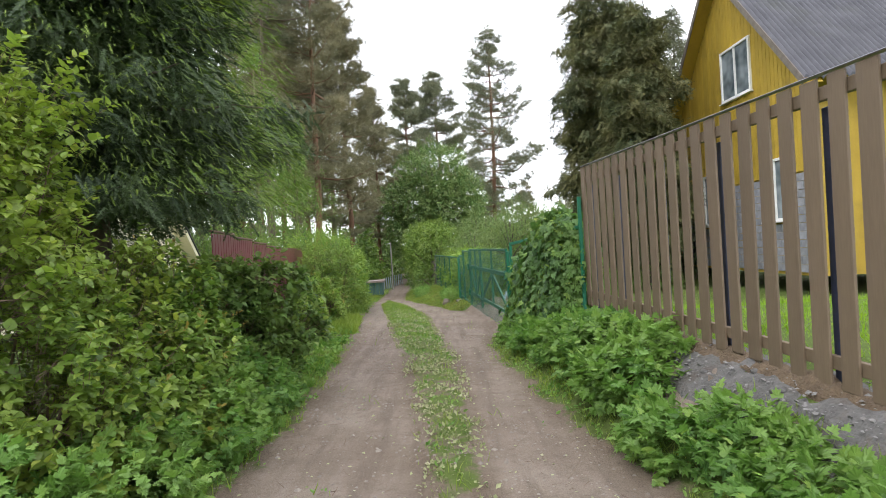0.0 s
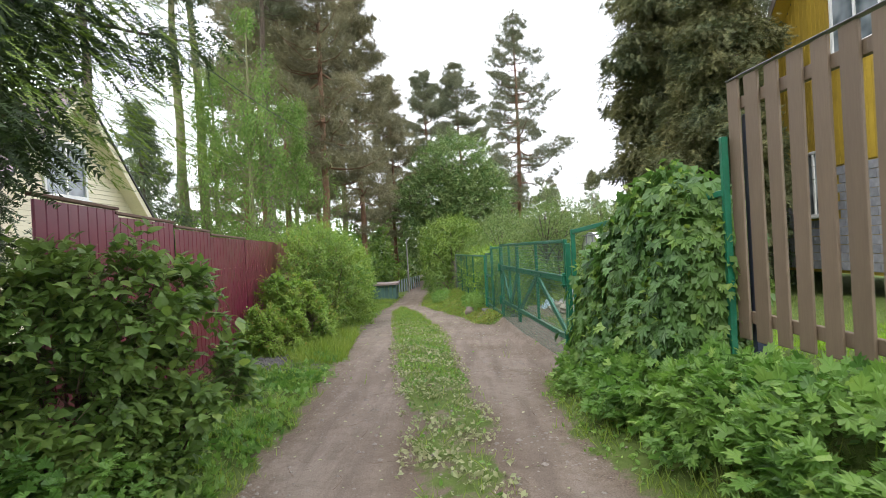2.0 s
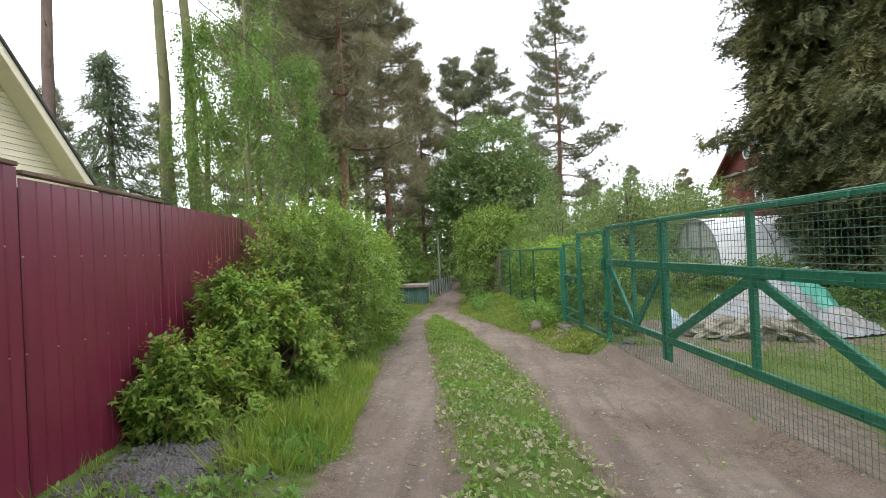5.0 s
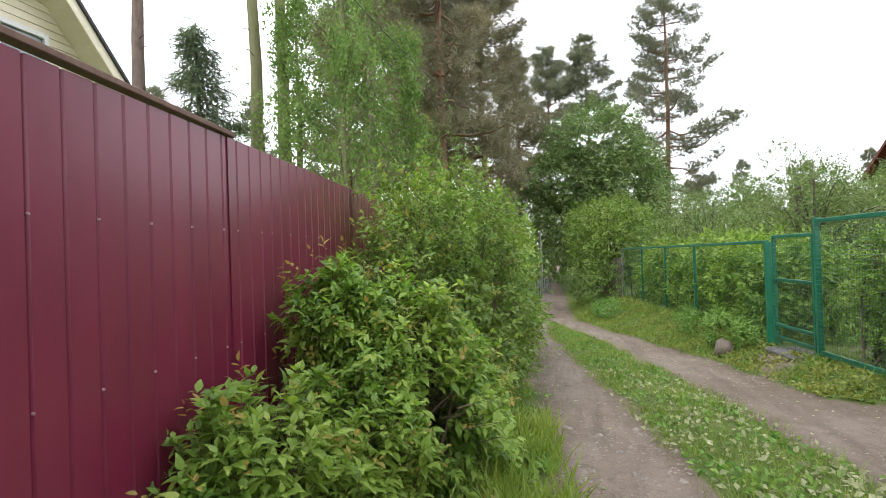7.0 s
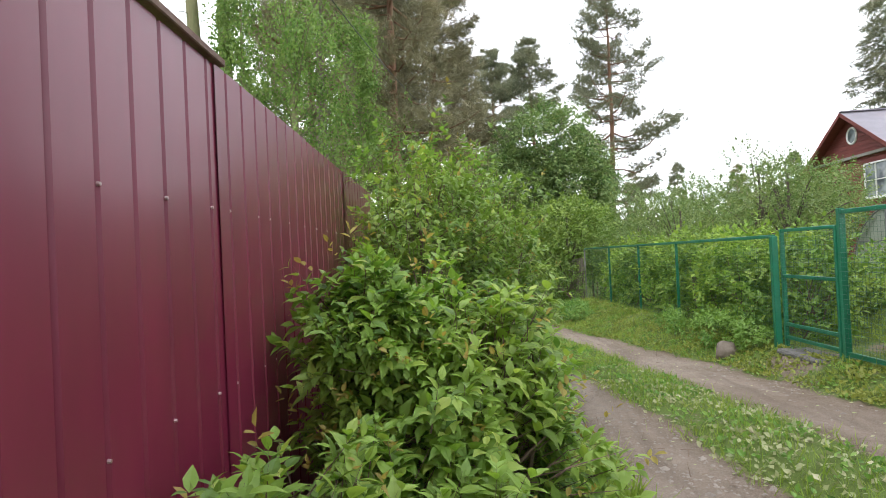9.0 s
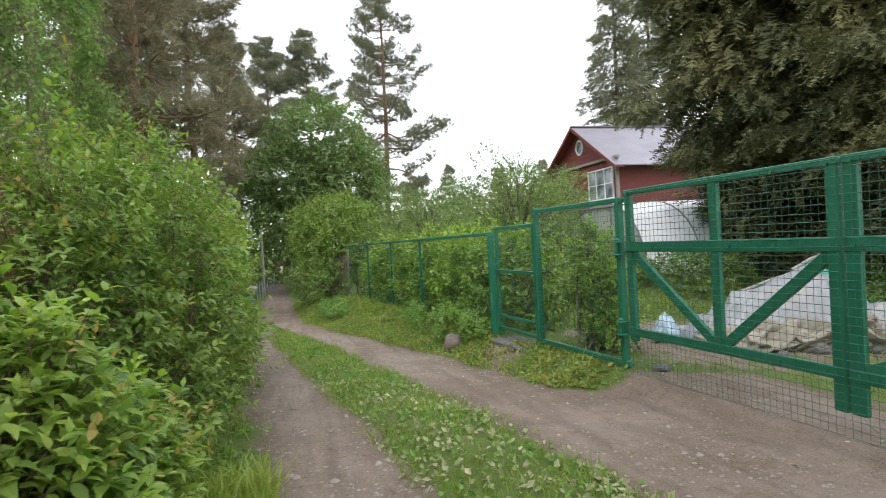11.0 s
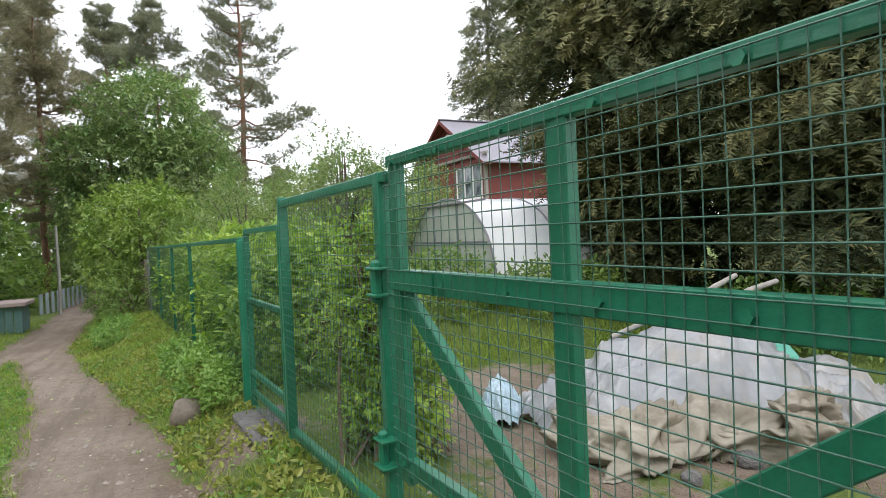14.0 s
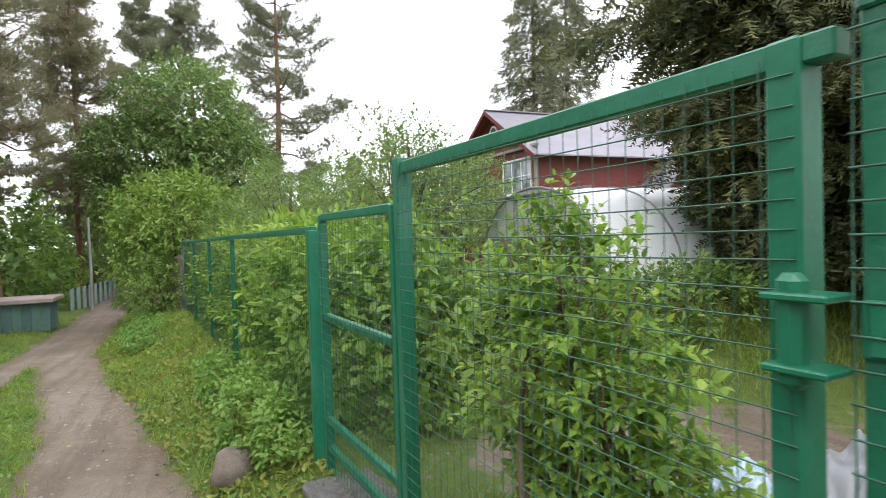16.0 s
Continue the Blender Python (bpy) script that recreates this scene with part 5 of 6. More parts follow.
def red_wing():
    """Side wing with its own small gable towards the lane."""
    root = thing("red_house_wing", (20.4, 34.4, -0.4), "red wooden side wing with small white window", "house")
    inv = Matrix.Translation((-20.4, -34.4, 0.4))
    hw, zr, sl = 2.9, 4.6, 0.95
    sec = [(20.4 - hw, -0.4), (20.4 + hw, -0.4), (20.4 + hw, zr - sl * hw), (20.4, zr), (20.4 - hw, zr - sl * hw)]
    bm = bmesh.new()
    rings = [[bm.verts.new(inv @ Vector((x, y, z))) for x, z in sec] for y in (34.4, 39.4)]
    bm.faces.new(rings[0]), bm.faces.new(rings[1][::-1])
    for i in range(5):
        j = (i + 1) % 5
        bm.faces.new((rings[0][i], rings[1][i], rings[1][j], rings[0][j]))
    bmesh.ops.recalc_face_normals(bm, faces=bm.faces)
    part("wall", bm, M_REDHOUSE, root)
    for s in (-1, 1):
        beam_len = hw + 0.5
        bar_mesh("roof", inv @ Vector((20.4, 36.9, zr + 0.05)), inv @ Vector((20.4 + s * beam_len, 36.9, zr + 0.05 - sl * beam_len)), 5.8, 0.08, M_TIN, root, 0.0)
    for x, z0, z1 in ((20.0, 2.5, 3.85),):
        bm = bmesh.new()
        for xx in (x - 0.4, x + 0.4):
            beam(bm, inv @ Vector((xx, 34.37, z0)), inv @ Vector((xx, 34.37, z1)), 0.1, 0.06, (0, 1, 0))
        for zz in (z0, z1):
            beam(bm, inv @ Vector((x - 0.45, 34.37, zz)), inv @ Vector((x + 0.45, 34.37, zz)), 0.06, 0.1)
        w = part("window", bm, M_WHITE, root)
        part("pane", box(bmesh.new(), inv @ Vector((x, 34.385, (z0 + z1) / 2)), (0.75, 0.01, z1 - z0)), M_GLASS, w)


red_wing()


# ---------------------------------------------------------------- greenhouse
def greenhouse():
    x0, x1, yc, hw, top = 4.1, 7.6, 22.15, 1.5, 1.58
    g = gz(4.5, 22)
    root = thing("greenhouse", (x0, yc, g), "arched polycarbonate greenhouse with pale translucent skin", "greenhouse")
    H = top - g
    n = 18

    def arch(x, a):
        return (x - x0, -hw * math.cos(a), H * (math.sin(a) ** 0.8))
    A = [math.pi * i / n for i in range(n + 1)]
    cuts = np.linspace(x0, x1, 4)
    for i in range(3):
        V = [arch(x, a) for x in (cuts[i] + 0.004, cuts[i + 1] - 0.004) for a in A]
        F = [(k, k + 1, n + 1 + k + 1, n + 1 + k) for k in range(n)]
        part("skin_sheet", raw_mesh("skin_sheet", V, F, M_POLY, True), M_POLY, root)
    for x in cuts:
        v, f = tube([arch(x, a) for a in A], [0.018] * (n + 1), 6)
        part("rib", raw_mesh("rib", v, f, M_TIN, True), M_TIN, root)
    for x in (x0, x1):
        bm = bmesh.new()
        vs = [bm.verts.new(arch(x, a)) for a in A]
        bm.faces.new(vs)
        part("end_wall", bm, M_POLYEND, root, "darker grey-green end wall")
    for z in (0.75, 1.35):
        bar_mesh("crossbar", (-0.015, -hw * 0.86, z), (-0.015, hw * 0.86, z), 0.03, 0.03, M_TIN, root)
    for y in (-0.42, 0.42):
        bar_mesh("door_post", (-0.015, y, 0), (-0.015, y, H * 0.94), 0.03, 0.03, M_TIN, root, 0.003, (1, 0, 0))


# end walls: darker and greener than the arched skin
M_POLYEND = surface("darker_polycarbonate", (0.28, 0.31, 0.27), (0.4, 0.42, 0.36), 2.0, 0.35, bump_s=0.1, dirt=(0.2, 0.24, 0.14), dirt_amt=0.5)
greenhouse()


# ---------------------------------------------------------------- covered heap
def tarp_heap():
    g = -0.24

    def sheet(name, cx, cy, lx, ly, turn, height, material, label, seed, ridge=0.5, folds=0.10, base=0.0):
        bm = bmesh.new()
        bmesh.ops.create_grid(bm, x_segments=90, y_segments=70, size=1.0)
        c, s = math.cos(turn), math.sin(turn)
        for v in bm.verts:
            u, w = v.co.x, v.co.y
            edge = 1 - max(0.0, max(abs(u), abs(w)) - 0.55) / 0.45
            edge = max(0.0, edge) ** 0.9
            prof = (1 - 0.75 * abs(w) ** 1.3) * (0.42 + 0.58 * max(0.0, 1 - abs(u - ridge) * 0.85))
            q = Vector((u * 2.0 + seed, w * 1.6, seed * 0.7))
            q = q + 0.7 * Vector((noise.noise(q * 0.9), noise.noise(q * 0.9 + Vector((7, 3, 1))), 0))
            fold = 0.9 * (1 - abs(noise.noise(q * 1.3))) ** 4 + 0.55 * (1 - abs(noise.noise(q * 2.9))) ** 4 + 0.22 * (1 - abs(noise.noise(q * 6.5))) ** 3 + 0.03 * noise.noise(q * 12.0)
            wavy = 1 + 0.10 * noise.noise(Vector((u * 3 + seed, w * 3, 5)))
            x, y = u * lx * wavy, w * ly * wavy
            z = base + height * prof * edge + folds * (fold - 0.35) * (0.4 + 0.9 * (1 - prof * edge)) * min(1, edge * 3 + 0.3)
            v.co = (cx + c * x - s * y, cy + s * x + c * y, 0)
            v.co.z = max(gz(v.co.x, v.co.y) + 0.015 + 0.02 * fold, g + z)
        o = part(name, bm, material, smooth=True)
        return tagged(o, label, "tarpaulin", "sheets over the heap")
    sheet("white_tarp", 2.95, 16.55, 0.95, 0.6, -0.3, 0.72, M_TARP, "crumpled grey-white tarpaulin over a heap of boards", 2.0, 0.25, 0.10)
    r = np.random.default_rng(19)
    for i in range(7):
        bm = bmesh.new()
        cx, cy = 2.05 + 0.2 * i + r.normal(0, 0.04), 16.15 - 0.06 * i + r.normal(0, 0.1)
        size = Vector((0.24 + 0.1 * r.random(), 0.13 + 0.06 * r.random(), 0.11 + 0.07 * r.random()))
        turn = Matrix.Rotation(r.normal(0, 0.7), 3, 'Z') @ Matrix.Rotation(r.normal(0, 0.35), 3, 'Y')
        bmesh.ops.create_icosphere(bm, subdivisions=5, radius=1.0)
        for v in bm.verts:
            q = v.co * 0.9 + Vector((i * 5.3, 0, 0))
            q = q + 0.6 * Vector((noise.noise(q), noise.noise(q + Vector((4, 9, 2))), noise.noise(q + Vector((8, 1, 5)))))
            crease = 0.7 + 0.6 * (1 - abs(noise.noise(q * 1.2))) ** 4 + 0.12 * (1 - abs(noise.noise(q * 3.0))) ** 4
            p = turn @ Vector([a * b * crease for a, b in zip(v.co, size)])
            x, y = cx + p.x, cy + p.y
            v.co = (x, y, max(gz(x, y) + 0.004, gz(cx, cy) + size.z * 0.6 + p.z))
        tagged(part("crumpled_cloth", bm, M_TARP_CREAM, smooth=True), "dirty cream cloth crumpled at the foot of the heap", "cloth", "cloth bundles by the heap")
    sheet("white_tarp", 3.75, 16.1, 0.45, 0.4, 0.3, 0.36, M_TARP, "loose grey-white sheeting at the end of the heap", 14.0, 0.0, 0.07)
    sheet("green_tarp", 3.55, 16.75, 0.75, 0.5, -0.25, 0.76, M_TARP_GREEN, "crumpled green tarpaulin beside the white one", 5.0, 0.0, 0.04)
    sheet("blue_tarp", 1.98, 17.2, 0.18, 0.14, 0.9, 0.26, M_TARP_BLUE, "small pale blue plastic sheet", 3.0, 0.0, 0.08)
    for i, (a, b) in enumerate((((3.15, 16.6, 0.46), (3.75, 16.7, 0.62)), ((3.25, 16.45, 0.46), (3.7, 16.35, 0.60)), ((2.9, 17.1, 0.2), (3.7, 16.95, 0.42)))):
        v, f = tube([a, ((a[0] + b[0]) / 2, (a[1] + b[1]) / 2, (a[2] + b[2]) / 2 + 0.02), b], [0.022, 0.02, 0.018], 7)
        tagged(part("wooden_pole", raw_mesh("wooden_pole", v, f, M_POLE, True), M_POLE), "old grey wooden pole lying on the heap", "pole", "poles on the heap")
    for i in range(4):
        rock("rubble", 2.2 + i * 0.42, 15.8 - 0.1 * i + 0.1 * (i % 2), 0.06 + 0.02 * (i % 3), M_SPILL, "broken concrete lump by the tarpaulins", 70 + i, 0.7, "rubble by the heap")


tarp_heap()
rock("boulder", 0.1, 19.45, 0.15, M_STONE, "rounded brown boulder half sunk in the verge", 5, 1.05)
rock("stone", 1.0, 15.9, 0.09, M_SPILL, "flat grey stone at the gate post", 11, 0.45)

# ---------------------------------------------------------------- far end of the lane
def far_left():
    fen = thing("grey_fence", (-3.9, 40.0, gz(-3.9, 40)), "pale blue-grey sheet fence at the lane's end", "fence")
    for i in range(10):
        part("sheet", box(bmesh.new(), (i * 0.09, -1.6 + i * 0.62, 0.36), (0.03, 0.6, 0.78), 0, 0.006), M_GREYFENCE, fen)
    crate = thing("storage_box", (-4.35, 33.3, gz(-4.35, 33.3)), "low teal-boarded storage box with a pale pinkish lid", "box")
    for k in range(9):
        part("board", box(bmesh.new(), (-0.8 + k * 0.2, -0.5, 0.36), (0.185, 0.03, 0.72), 0, 0.005), M_TEAL, crate)
    for k in range(5):
        part("board", box(bmesh.new(), (0.87, -0.4 + k * 0.2, 0.36), (0.03, 0.185, 0.72), 0, 0.005), M_TEAL, crate)
    part("lid", box(bmesh.new(), (0, 0, 0.78), (2.0, 1.3, 0.12), 0, 0.02), M_LID, crate, "pale pinkish flat lid")
    pole = thing("lane_post", (-3.35, 38.5, gz(-3.35, 38.5)), "slim weathered grey post at the lane's end", "post")
    v, f = tube([(0, 0, -0.2), (0.02, 0, 1.5), (0, 0, 3.2)], [0.055, 0.05, 0.045], 8)
    part("shaft", raw_mesh("shaft", v, f, M_POLE, True), M_POLE, pole)
    # the wire strung along the lane
    a, b = np.array([-5.6, 37.0, 7.2]), np.array([-6.2, 5.0, 6.9])
    ts = np.linspace(0, 1, 24)
    pts = a + (b - a) * ts[:, None] - np.array([0, 0, 1.0]) * (1.1 * 4 * ts * (1 - ts))[:, None]
    v, f = tube(pts, [0.011] * 24, 5)
    tagged(part("overhead_cable", raw_mesh("overhead_cable", v, f, M_CABLE, True), M_CABLE), "thin black overhead cable along the lane", "cable")


far_left()

# ---------------------------------------------------------------- trees
PINE_A = pine_meshes(24.5, 4.8, 5.6, 11, M_PINE_BARK, M_PINE, 15000, 0.4, shape=0.75, trunk_r=0.26, gaps=0.12, whorl=2.0)
PINE_B = pine_meshes(22.0, 7.0, 5.2, 12, M_PINE_BARK, M_PINE, 11000, 0.44, trunk_r=0.24, gaps=0.2, whorl=1.8)
PINE_C = pine_meshes(21.0, 5.0, 3.8, 13, M_PINE_BARK, M_PINE_DARK, 6000, 0.45, trunk_r=0.2, gaps=0.42, shape=0.6, whorl=1.7)
PINE_D = pine_meshes(19.0, 4.0, 3.2, 14, M_PINE_BARK, M_PINE_DARK, 5600, 0.45, trunk_r=0.18, gaps=0.42, shape=0.6, whorl=1.7)
FAR_PINE = pine_meshes(20.0, 4.5, 3.8, 15, M_PINE_BARK, M_PINE, 1500, 1.0, trunk_r=0.2, gaps=0.2, whorl=2.6)
FAR_PINE2 = pine_meshes(18.0, 3.0, 3.4, 16, M_PINE_BARK, M_PINE_DARK, 1500, 1.0, trunk_r=0.2, gaps=0.2, whorl=2.6)

plant_tree("pine", "tall Scots pine with layered crown and reddish trunk", 5.7, 58.5, PINE_A, 0.4, 1.02, "pines beyond the lane")
plant_tree("pine", "tall Scots pine with open crown", 0.6, 72.0, PINE_B, 1.2, 1.12, "pines beyond the lane")
plant_tree("pine", "tall Scots pine with open crown", -3.6, 76.0, PINE_B, 2.9, 1.14, "pines beyond the lane")
for i, (x, y, k, s, t) in enumerate(((-7.2, 33, 0, 1.0, 0.3), (-9.6, 35, 1, 1.05, 1.9), (-5.6, 37, 1, 0.95, 4.0), (-11.8, 38, 0, 1.1, 2.2), (-7.6, 42, 0, 1.0, 5.1), (-5.0, 47, 1, 0.8, 0.9),
                                     (-10.5, 47, 0, 1.0, 2.7), (-14.5, 43, 1, 1.1, 5.7), (-7.0, 60, 0, 0.95, 1.1))):
    plant_tree("pine", "dark dense pine with brownish-green crown", x, y, (PINE_C, PINE_D)[k], t, s, "dark pines along the lane")
for i in range(26):
    a = i / 25
    x, y = -48 + 110 * a + rng.normal(0, 3), 84 + rng.normal(0, 6) - 22 * abs(a - 0.45)
    if -6 < x < 12 and y < 90:
        y += 14
    plant_tree("pine", "distant pine of the surrounding wood", x, y, (FAR_PINE, FAR_PINE2)[i % 2], i * 1.7, 0.55 + 0.2 * rng.random(), "distant wood")
for x, y, t in ((-40, 58, 0.2), (-34, 66, 1.4), (-34, -6, 2.2), (-46, 62, 3.0), (-26, -2, 0.9), (-24, -14, 4.0), (24, 4, 1.0), (22, -8, 2.0), (-14, -9, 3.0), (5, -16, 4.4), (-5, -18, 5.0), (30, 30, 0.5), (34, 48, 1.6)):
    plant_tree("pine", "pine standing round the gardens", x, y, (FAR_PINE, FAR_PINE2)[int(t * 10) % 2], t, 0.95, "pines round the gardens")

# bare-stemmed pines behind the maroon fence
TALL_STEM = pine_meshes(22, 14.0, 2.8, 21, M_GREY_BARK, M_PINE, 2400, 0.42, trunk_r=0.22, gaps=0.4)
MOSSY_STEM = pine_meshes(21, 13.0, 2.8, 22, M_GREEN_BARK, M_PINE, 2400, 0.42, trunk_r=0.22, gaps=0.4)
for x, y, t, lab in ((-13.2, 24.0, 0.3, "tall pine with long bare grey-brown trunk"), (-11.04, 25.86, 2.0, "tall pine with mossy trunk among birches"), (-10.16, 26.1, 3.7, "tall pine with mossy trunk among birches"), (-9.2, 31.0, 5.0, "tall slender pine behind the birches")):
    plant_tree("pine", lab, x, y, MOSSY_STEM if "mossy" in lab else TALL_STEM, t, 1.0, "tall pines behind the maroon fence")

BIRCH = birch_meshes(11.5, 1.2, 2.4, 31, 23000, 0.085)
BIRCH2 = birch_meshes(9.0, 0.8, 2.2, 32, 17500, 0.085)
plant_tree("birch", "young birch with hanging light green foliage", -7.7, 24.6, BIRCH, 0.5, 1.0, "birches behind the maroon fence")
plant_tree("birch", "young birch with hanging light green foliage", -9.4, 25.6, BIRCH2, 2.2, 1.05, "birches behind the maroon fence")
plant_tree("birch", "young birch with hanging light green foliage", -6.6, 26.8, BIRCH2, 4.0, 0.95, "birches behind the maroon fence")
SMALL_SPRUCE = conifer_meshes(6.8, 0.3, 2.2, 33, M_BARK, M_ROADSIDE_SPRUCE, 14000, 0.22, inner=900)
plant_tree("spruce", "small pointed dark spruce", -11.4, 23.8, SMALL_SPRUCE, 0.0, 1.2)

MAPLE = broadleaf_meshes(11, 2.6, [(0, 0, 8.2, 2.5, 2.5, 2.4), (-1.9, 0.4, 6.0, 2.2, 2.2, 2.0), (2.0, -0.2, 6.2, 2.2, 2.2, 2.2), (0.3, -1.6, 5.4, 2.3, 1.8, 2.2), (-2.3, -0.6, 3.6, 1.9, 1.8, 1.8), (2.4, 0, 3.9, 1.9, 1.8, 1.7), (0, 1.6, 6, 2.4, 1.8, 2.2)],
                         48000, 0.21, 41, M_BARK, M_MAPLE, LEAF, 0.22, rough=0.5, length=0.42)
plant_tree("maple", "round-crowned dark green maple", -0.35, 45.6, MAPLE, 0.6, 1.0)
ROUND = broadleaf_meshes(4.0, 0.9, [(0, 0, 2.75, 1.5, 1.5, 1.15), (-1.0, -0.3, 1.9, 1.1, 1.2, 1.0), (1.0, -0.2, 2.1, 1.2, 1.2, 1.0), (0.1, -1.0, 2.2, 1.3, 1.0, 1.1)], 15000, 0.12, 42, M_BARK, M_ROUND, LEAF, 0.12, rough=0.35, length=0.22)
plant_tree("small_tree", "small round light green tree at the fence corner", -0.55, 33.2, ROUND, 1.0, 1.0)

APPLE = broadleaf_meshes(4.2, 1.1, [(0, 0, 2.7, 1.2, 1.2, 0.9), (-1.1, 0.2, 2.1, 1.0, 1.0, 0.8), (1.1, -0.3, 2.3, 1.0, 1.0, 0.8), (0.3, 0.6, 3.5, 0.6, 0.6, 0.6), (-0.4, -0.8, 3.1, 0.6, 0.6, 0.5)], 9000, 0.085, 43, M_BARK, M_APPLE, LEAF_SMALL, 0.09, rough=0.7, length=0.24, rise=0.35, k=8)
for i, (x, y, s, t) in enumerate(((2.9, 23.6, 0.7, 0.2), (1.6, 26.4, 0.74, 1.5), (4.0, 27.5, 0.95, 2.7), (1.3, 29.8, 0.72, 3.9), (2.8, 31.5, 1.0, 5.2), (6.4, 30.0, 1.05, 0.8), (5.2, 34.5, 1.1, 2.0), (8.6, 34.0, 1.15, 4.4), (3.0, 37.0, 1.2, 1.0), (7.0, 41.0, 1.3, 3.1), (10.5, 44, 1.3, 0.4), (13.5, 47.5, 1.3, 2.4))):
    plant_tree("fruit_tree", "old fruit tree with pale fresh foliage", x, y, APPLE, t, s, "fruit trees in the garden")

THUJA = conifer_meshes(12.5, 0.7, 2.75, 51, M_BARK, M_THUJA, 38000, 0.29, FROND, 0.42, 0.45, 0.2, lift=0.1, tilt=0.8, wide=1.5, pinch=0.85, full_to=9.5, inner=6000)
plant_tree("thuja", "huge brownish-green thuja with drooping sprays", 6.2, 20.0, THUJA, 0.0, 1.0, "thujas in the garden")
THUJA2 = conifer_meshes(9.5, 1.5, 2.0, 52, M_BARK, M_THUJA, 20000, 0.28, FROND, 0.42, 0.45, 0.18, lift=0.1, tilt=0.8, wide=1.5, pinch=0.5, full_to=9.0, inner=6000)
plant_tree("thuja", "huge brownish-green thuja with drooping sprays", 6.35, 17.5, THUJA2, 1.3, 0.95, "thujas in the garden")
# added shrub in very dark needle colour, in place of shade under the thuja
shrub("thuja_shade_filler", "added dark evergreen growth standing in for the shade under the thuja", [(7.7, 20.4, 1.3, 1.1, 0.8, 1.5), (9.1, 19.7, 1.4, 1.3, 0.8, 1.6), (7.2, 19.5, 2.6, 0.9, 0.8, 0.9)], 3200, M_SPRUCE, 0.13, 6, 0.22, seed=55, stems=10)
BACK_SPRUCE = conifer_meshes(21, 1.0, 4.4, 53, M_BARK, M_PINE, 6000, 0.6, FROND, 0.3, 0.8, 0.25)
plant_tree("spruce", "tall spruce behind the red house", 19.6, 46, BACK_SPRUCE, 0.0, 1.0)
plant_tree("spruce", "tall spruce behind the red house", 25.0, 50, BACK_SPRUCE, 2.0, 1.1)

# bushes that close the view below the pines
for i, (x, y) in enumerate(((-14, 46), (-8.5, 50), (-5.6, 52), (-1.5, 58), (4, 56), (9, 54), (-20, 40), (15, 56), (22, 58), (-26, 36), (12, 64), (-10, 62), (-15, 34), (-11.5, 34.5), (-8.5, 38.5), (-19, 33))):
    shrub("wood_edge_bush", "dense shady bush at the edge of the wood", [(x, y, 0.2, 3.2, 1.6, 2.4), (x + 2, y + 1, 0.6, 2.2, 1.5, 2.6)], 520, M_MAPLE if i % 2 else M_SHRUB_DARK, 0.34, 6, 0.5, seed=300 + i, stems=6, template=LEAF_SMALL, rough=0.5, group="bushes at the wood's edge")

# ---------------------------------------------------------------- left side, near
NEAR_SPRUCE = conifer_meshes(12.0, 2.65, 2.3, 61, M_BARK, M_SPRUCE, 40000, 0.24, TWIG_NEEDLES, 0.34, 0.4, 0.19, lift=0.1, tilt=0.8, full_to=7.2, inner=10000)
near_spruce = plant_tree("spruce", "large dark spruce with drooping boughs over the fence", -4.02, 6.35, NEAR_SPRUCE, 0.5, 1.0)

NEXT_SPRUCE = conifer_meshes(10.5, 0.8, 2.4, 63, M_BARK, M_SPRUCE, 11000, 0.32, TWIG_NEEDLES, 0.36, 0.45, 0.15, lift=0.12, tilt=0.6, full_to=7.0)
plant_tree("spruce", "dark spruce behind the roadside shrubs", -6.5, 7.9, NEXT_SPRUCE, 1.7, 1.0)


def spruce_tips():
    """Fresh light shoots at the ends of the near spruce's boughs."""
    r = np.random.default_rng(62)
    n = 15000
    h = 2.65 + 4.2 * r.random(n) ** 1.2
    a = r.random(n) * 6.283
    q = (h - 2.65) / 9.35
    rad = 2.3 * (1 - q) ** 0.4 * (0.72 + 0.36 * r.random(n))
    z = h - 0.12 * rad
    P = np.stack([np.cos(a) * rad, np.sin(a) * rad, z], 1)
    keep = z > 0.5
    D = np.stack([np.cos(a), np.sin(a), -0.6 + 0 * a], 1) + r.normal(0, 0.3, (n, 3))
    me = strewn("new_growth", TWIG_NEEDLES, P[keep], D[keep], np.array([0, 0, 1.0]) + r.normal(0, 0.4, (keep.sum(), 3)), 0.115 * (0.6 + 0.7 * r.random(keep.sum())), M_SPRUCE_NEW)
    part("new_growth", me, M_SPRUCE_NEW, near_spruce, "fresh light green shoots")


spruce_tips()

shrub("roadside_shrub", "tall light green shrub with many small leaves", [(-3.35, 3.0, 1.3, 1.0, 1.05, 1.6), (-3.05, 4.2, 0.8, 0.9, 0.9, 1.05), (-3.4, 3.7, 2.3, 0.8, 0.85, 0.95), (-2.65, 3.3, 0.5, 0.7, 0.75, 0.75)], 5200, M_ROADSIDE, 0.075, 4, 0.24, template=LEAF_BROAD, seed=71, gap=-0.12, stems=30, rough=0.55, paired=True)
shrub("roadside_shrub", "leafy viburnum-like shrub with broad leaves", [(-2.55, 5.0, 0.3, 0.65, 0.75, 0.7), (-2.95, 5.5, 0.8, 0.7, 0.75, 0.75), (-2.4, 4.3, 0.15, 0.5, 0.6, 0.5)], 1900, M_SHRUB, 0.09, 4, 0.2, template=LEAF_BROAD, seed=72, gap=-0.15, stems=22, rough=0.5, paired=True, tips=M_TIP)
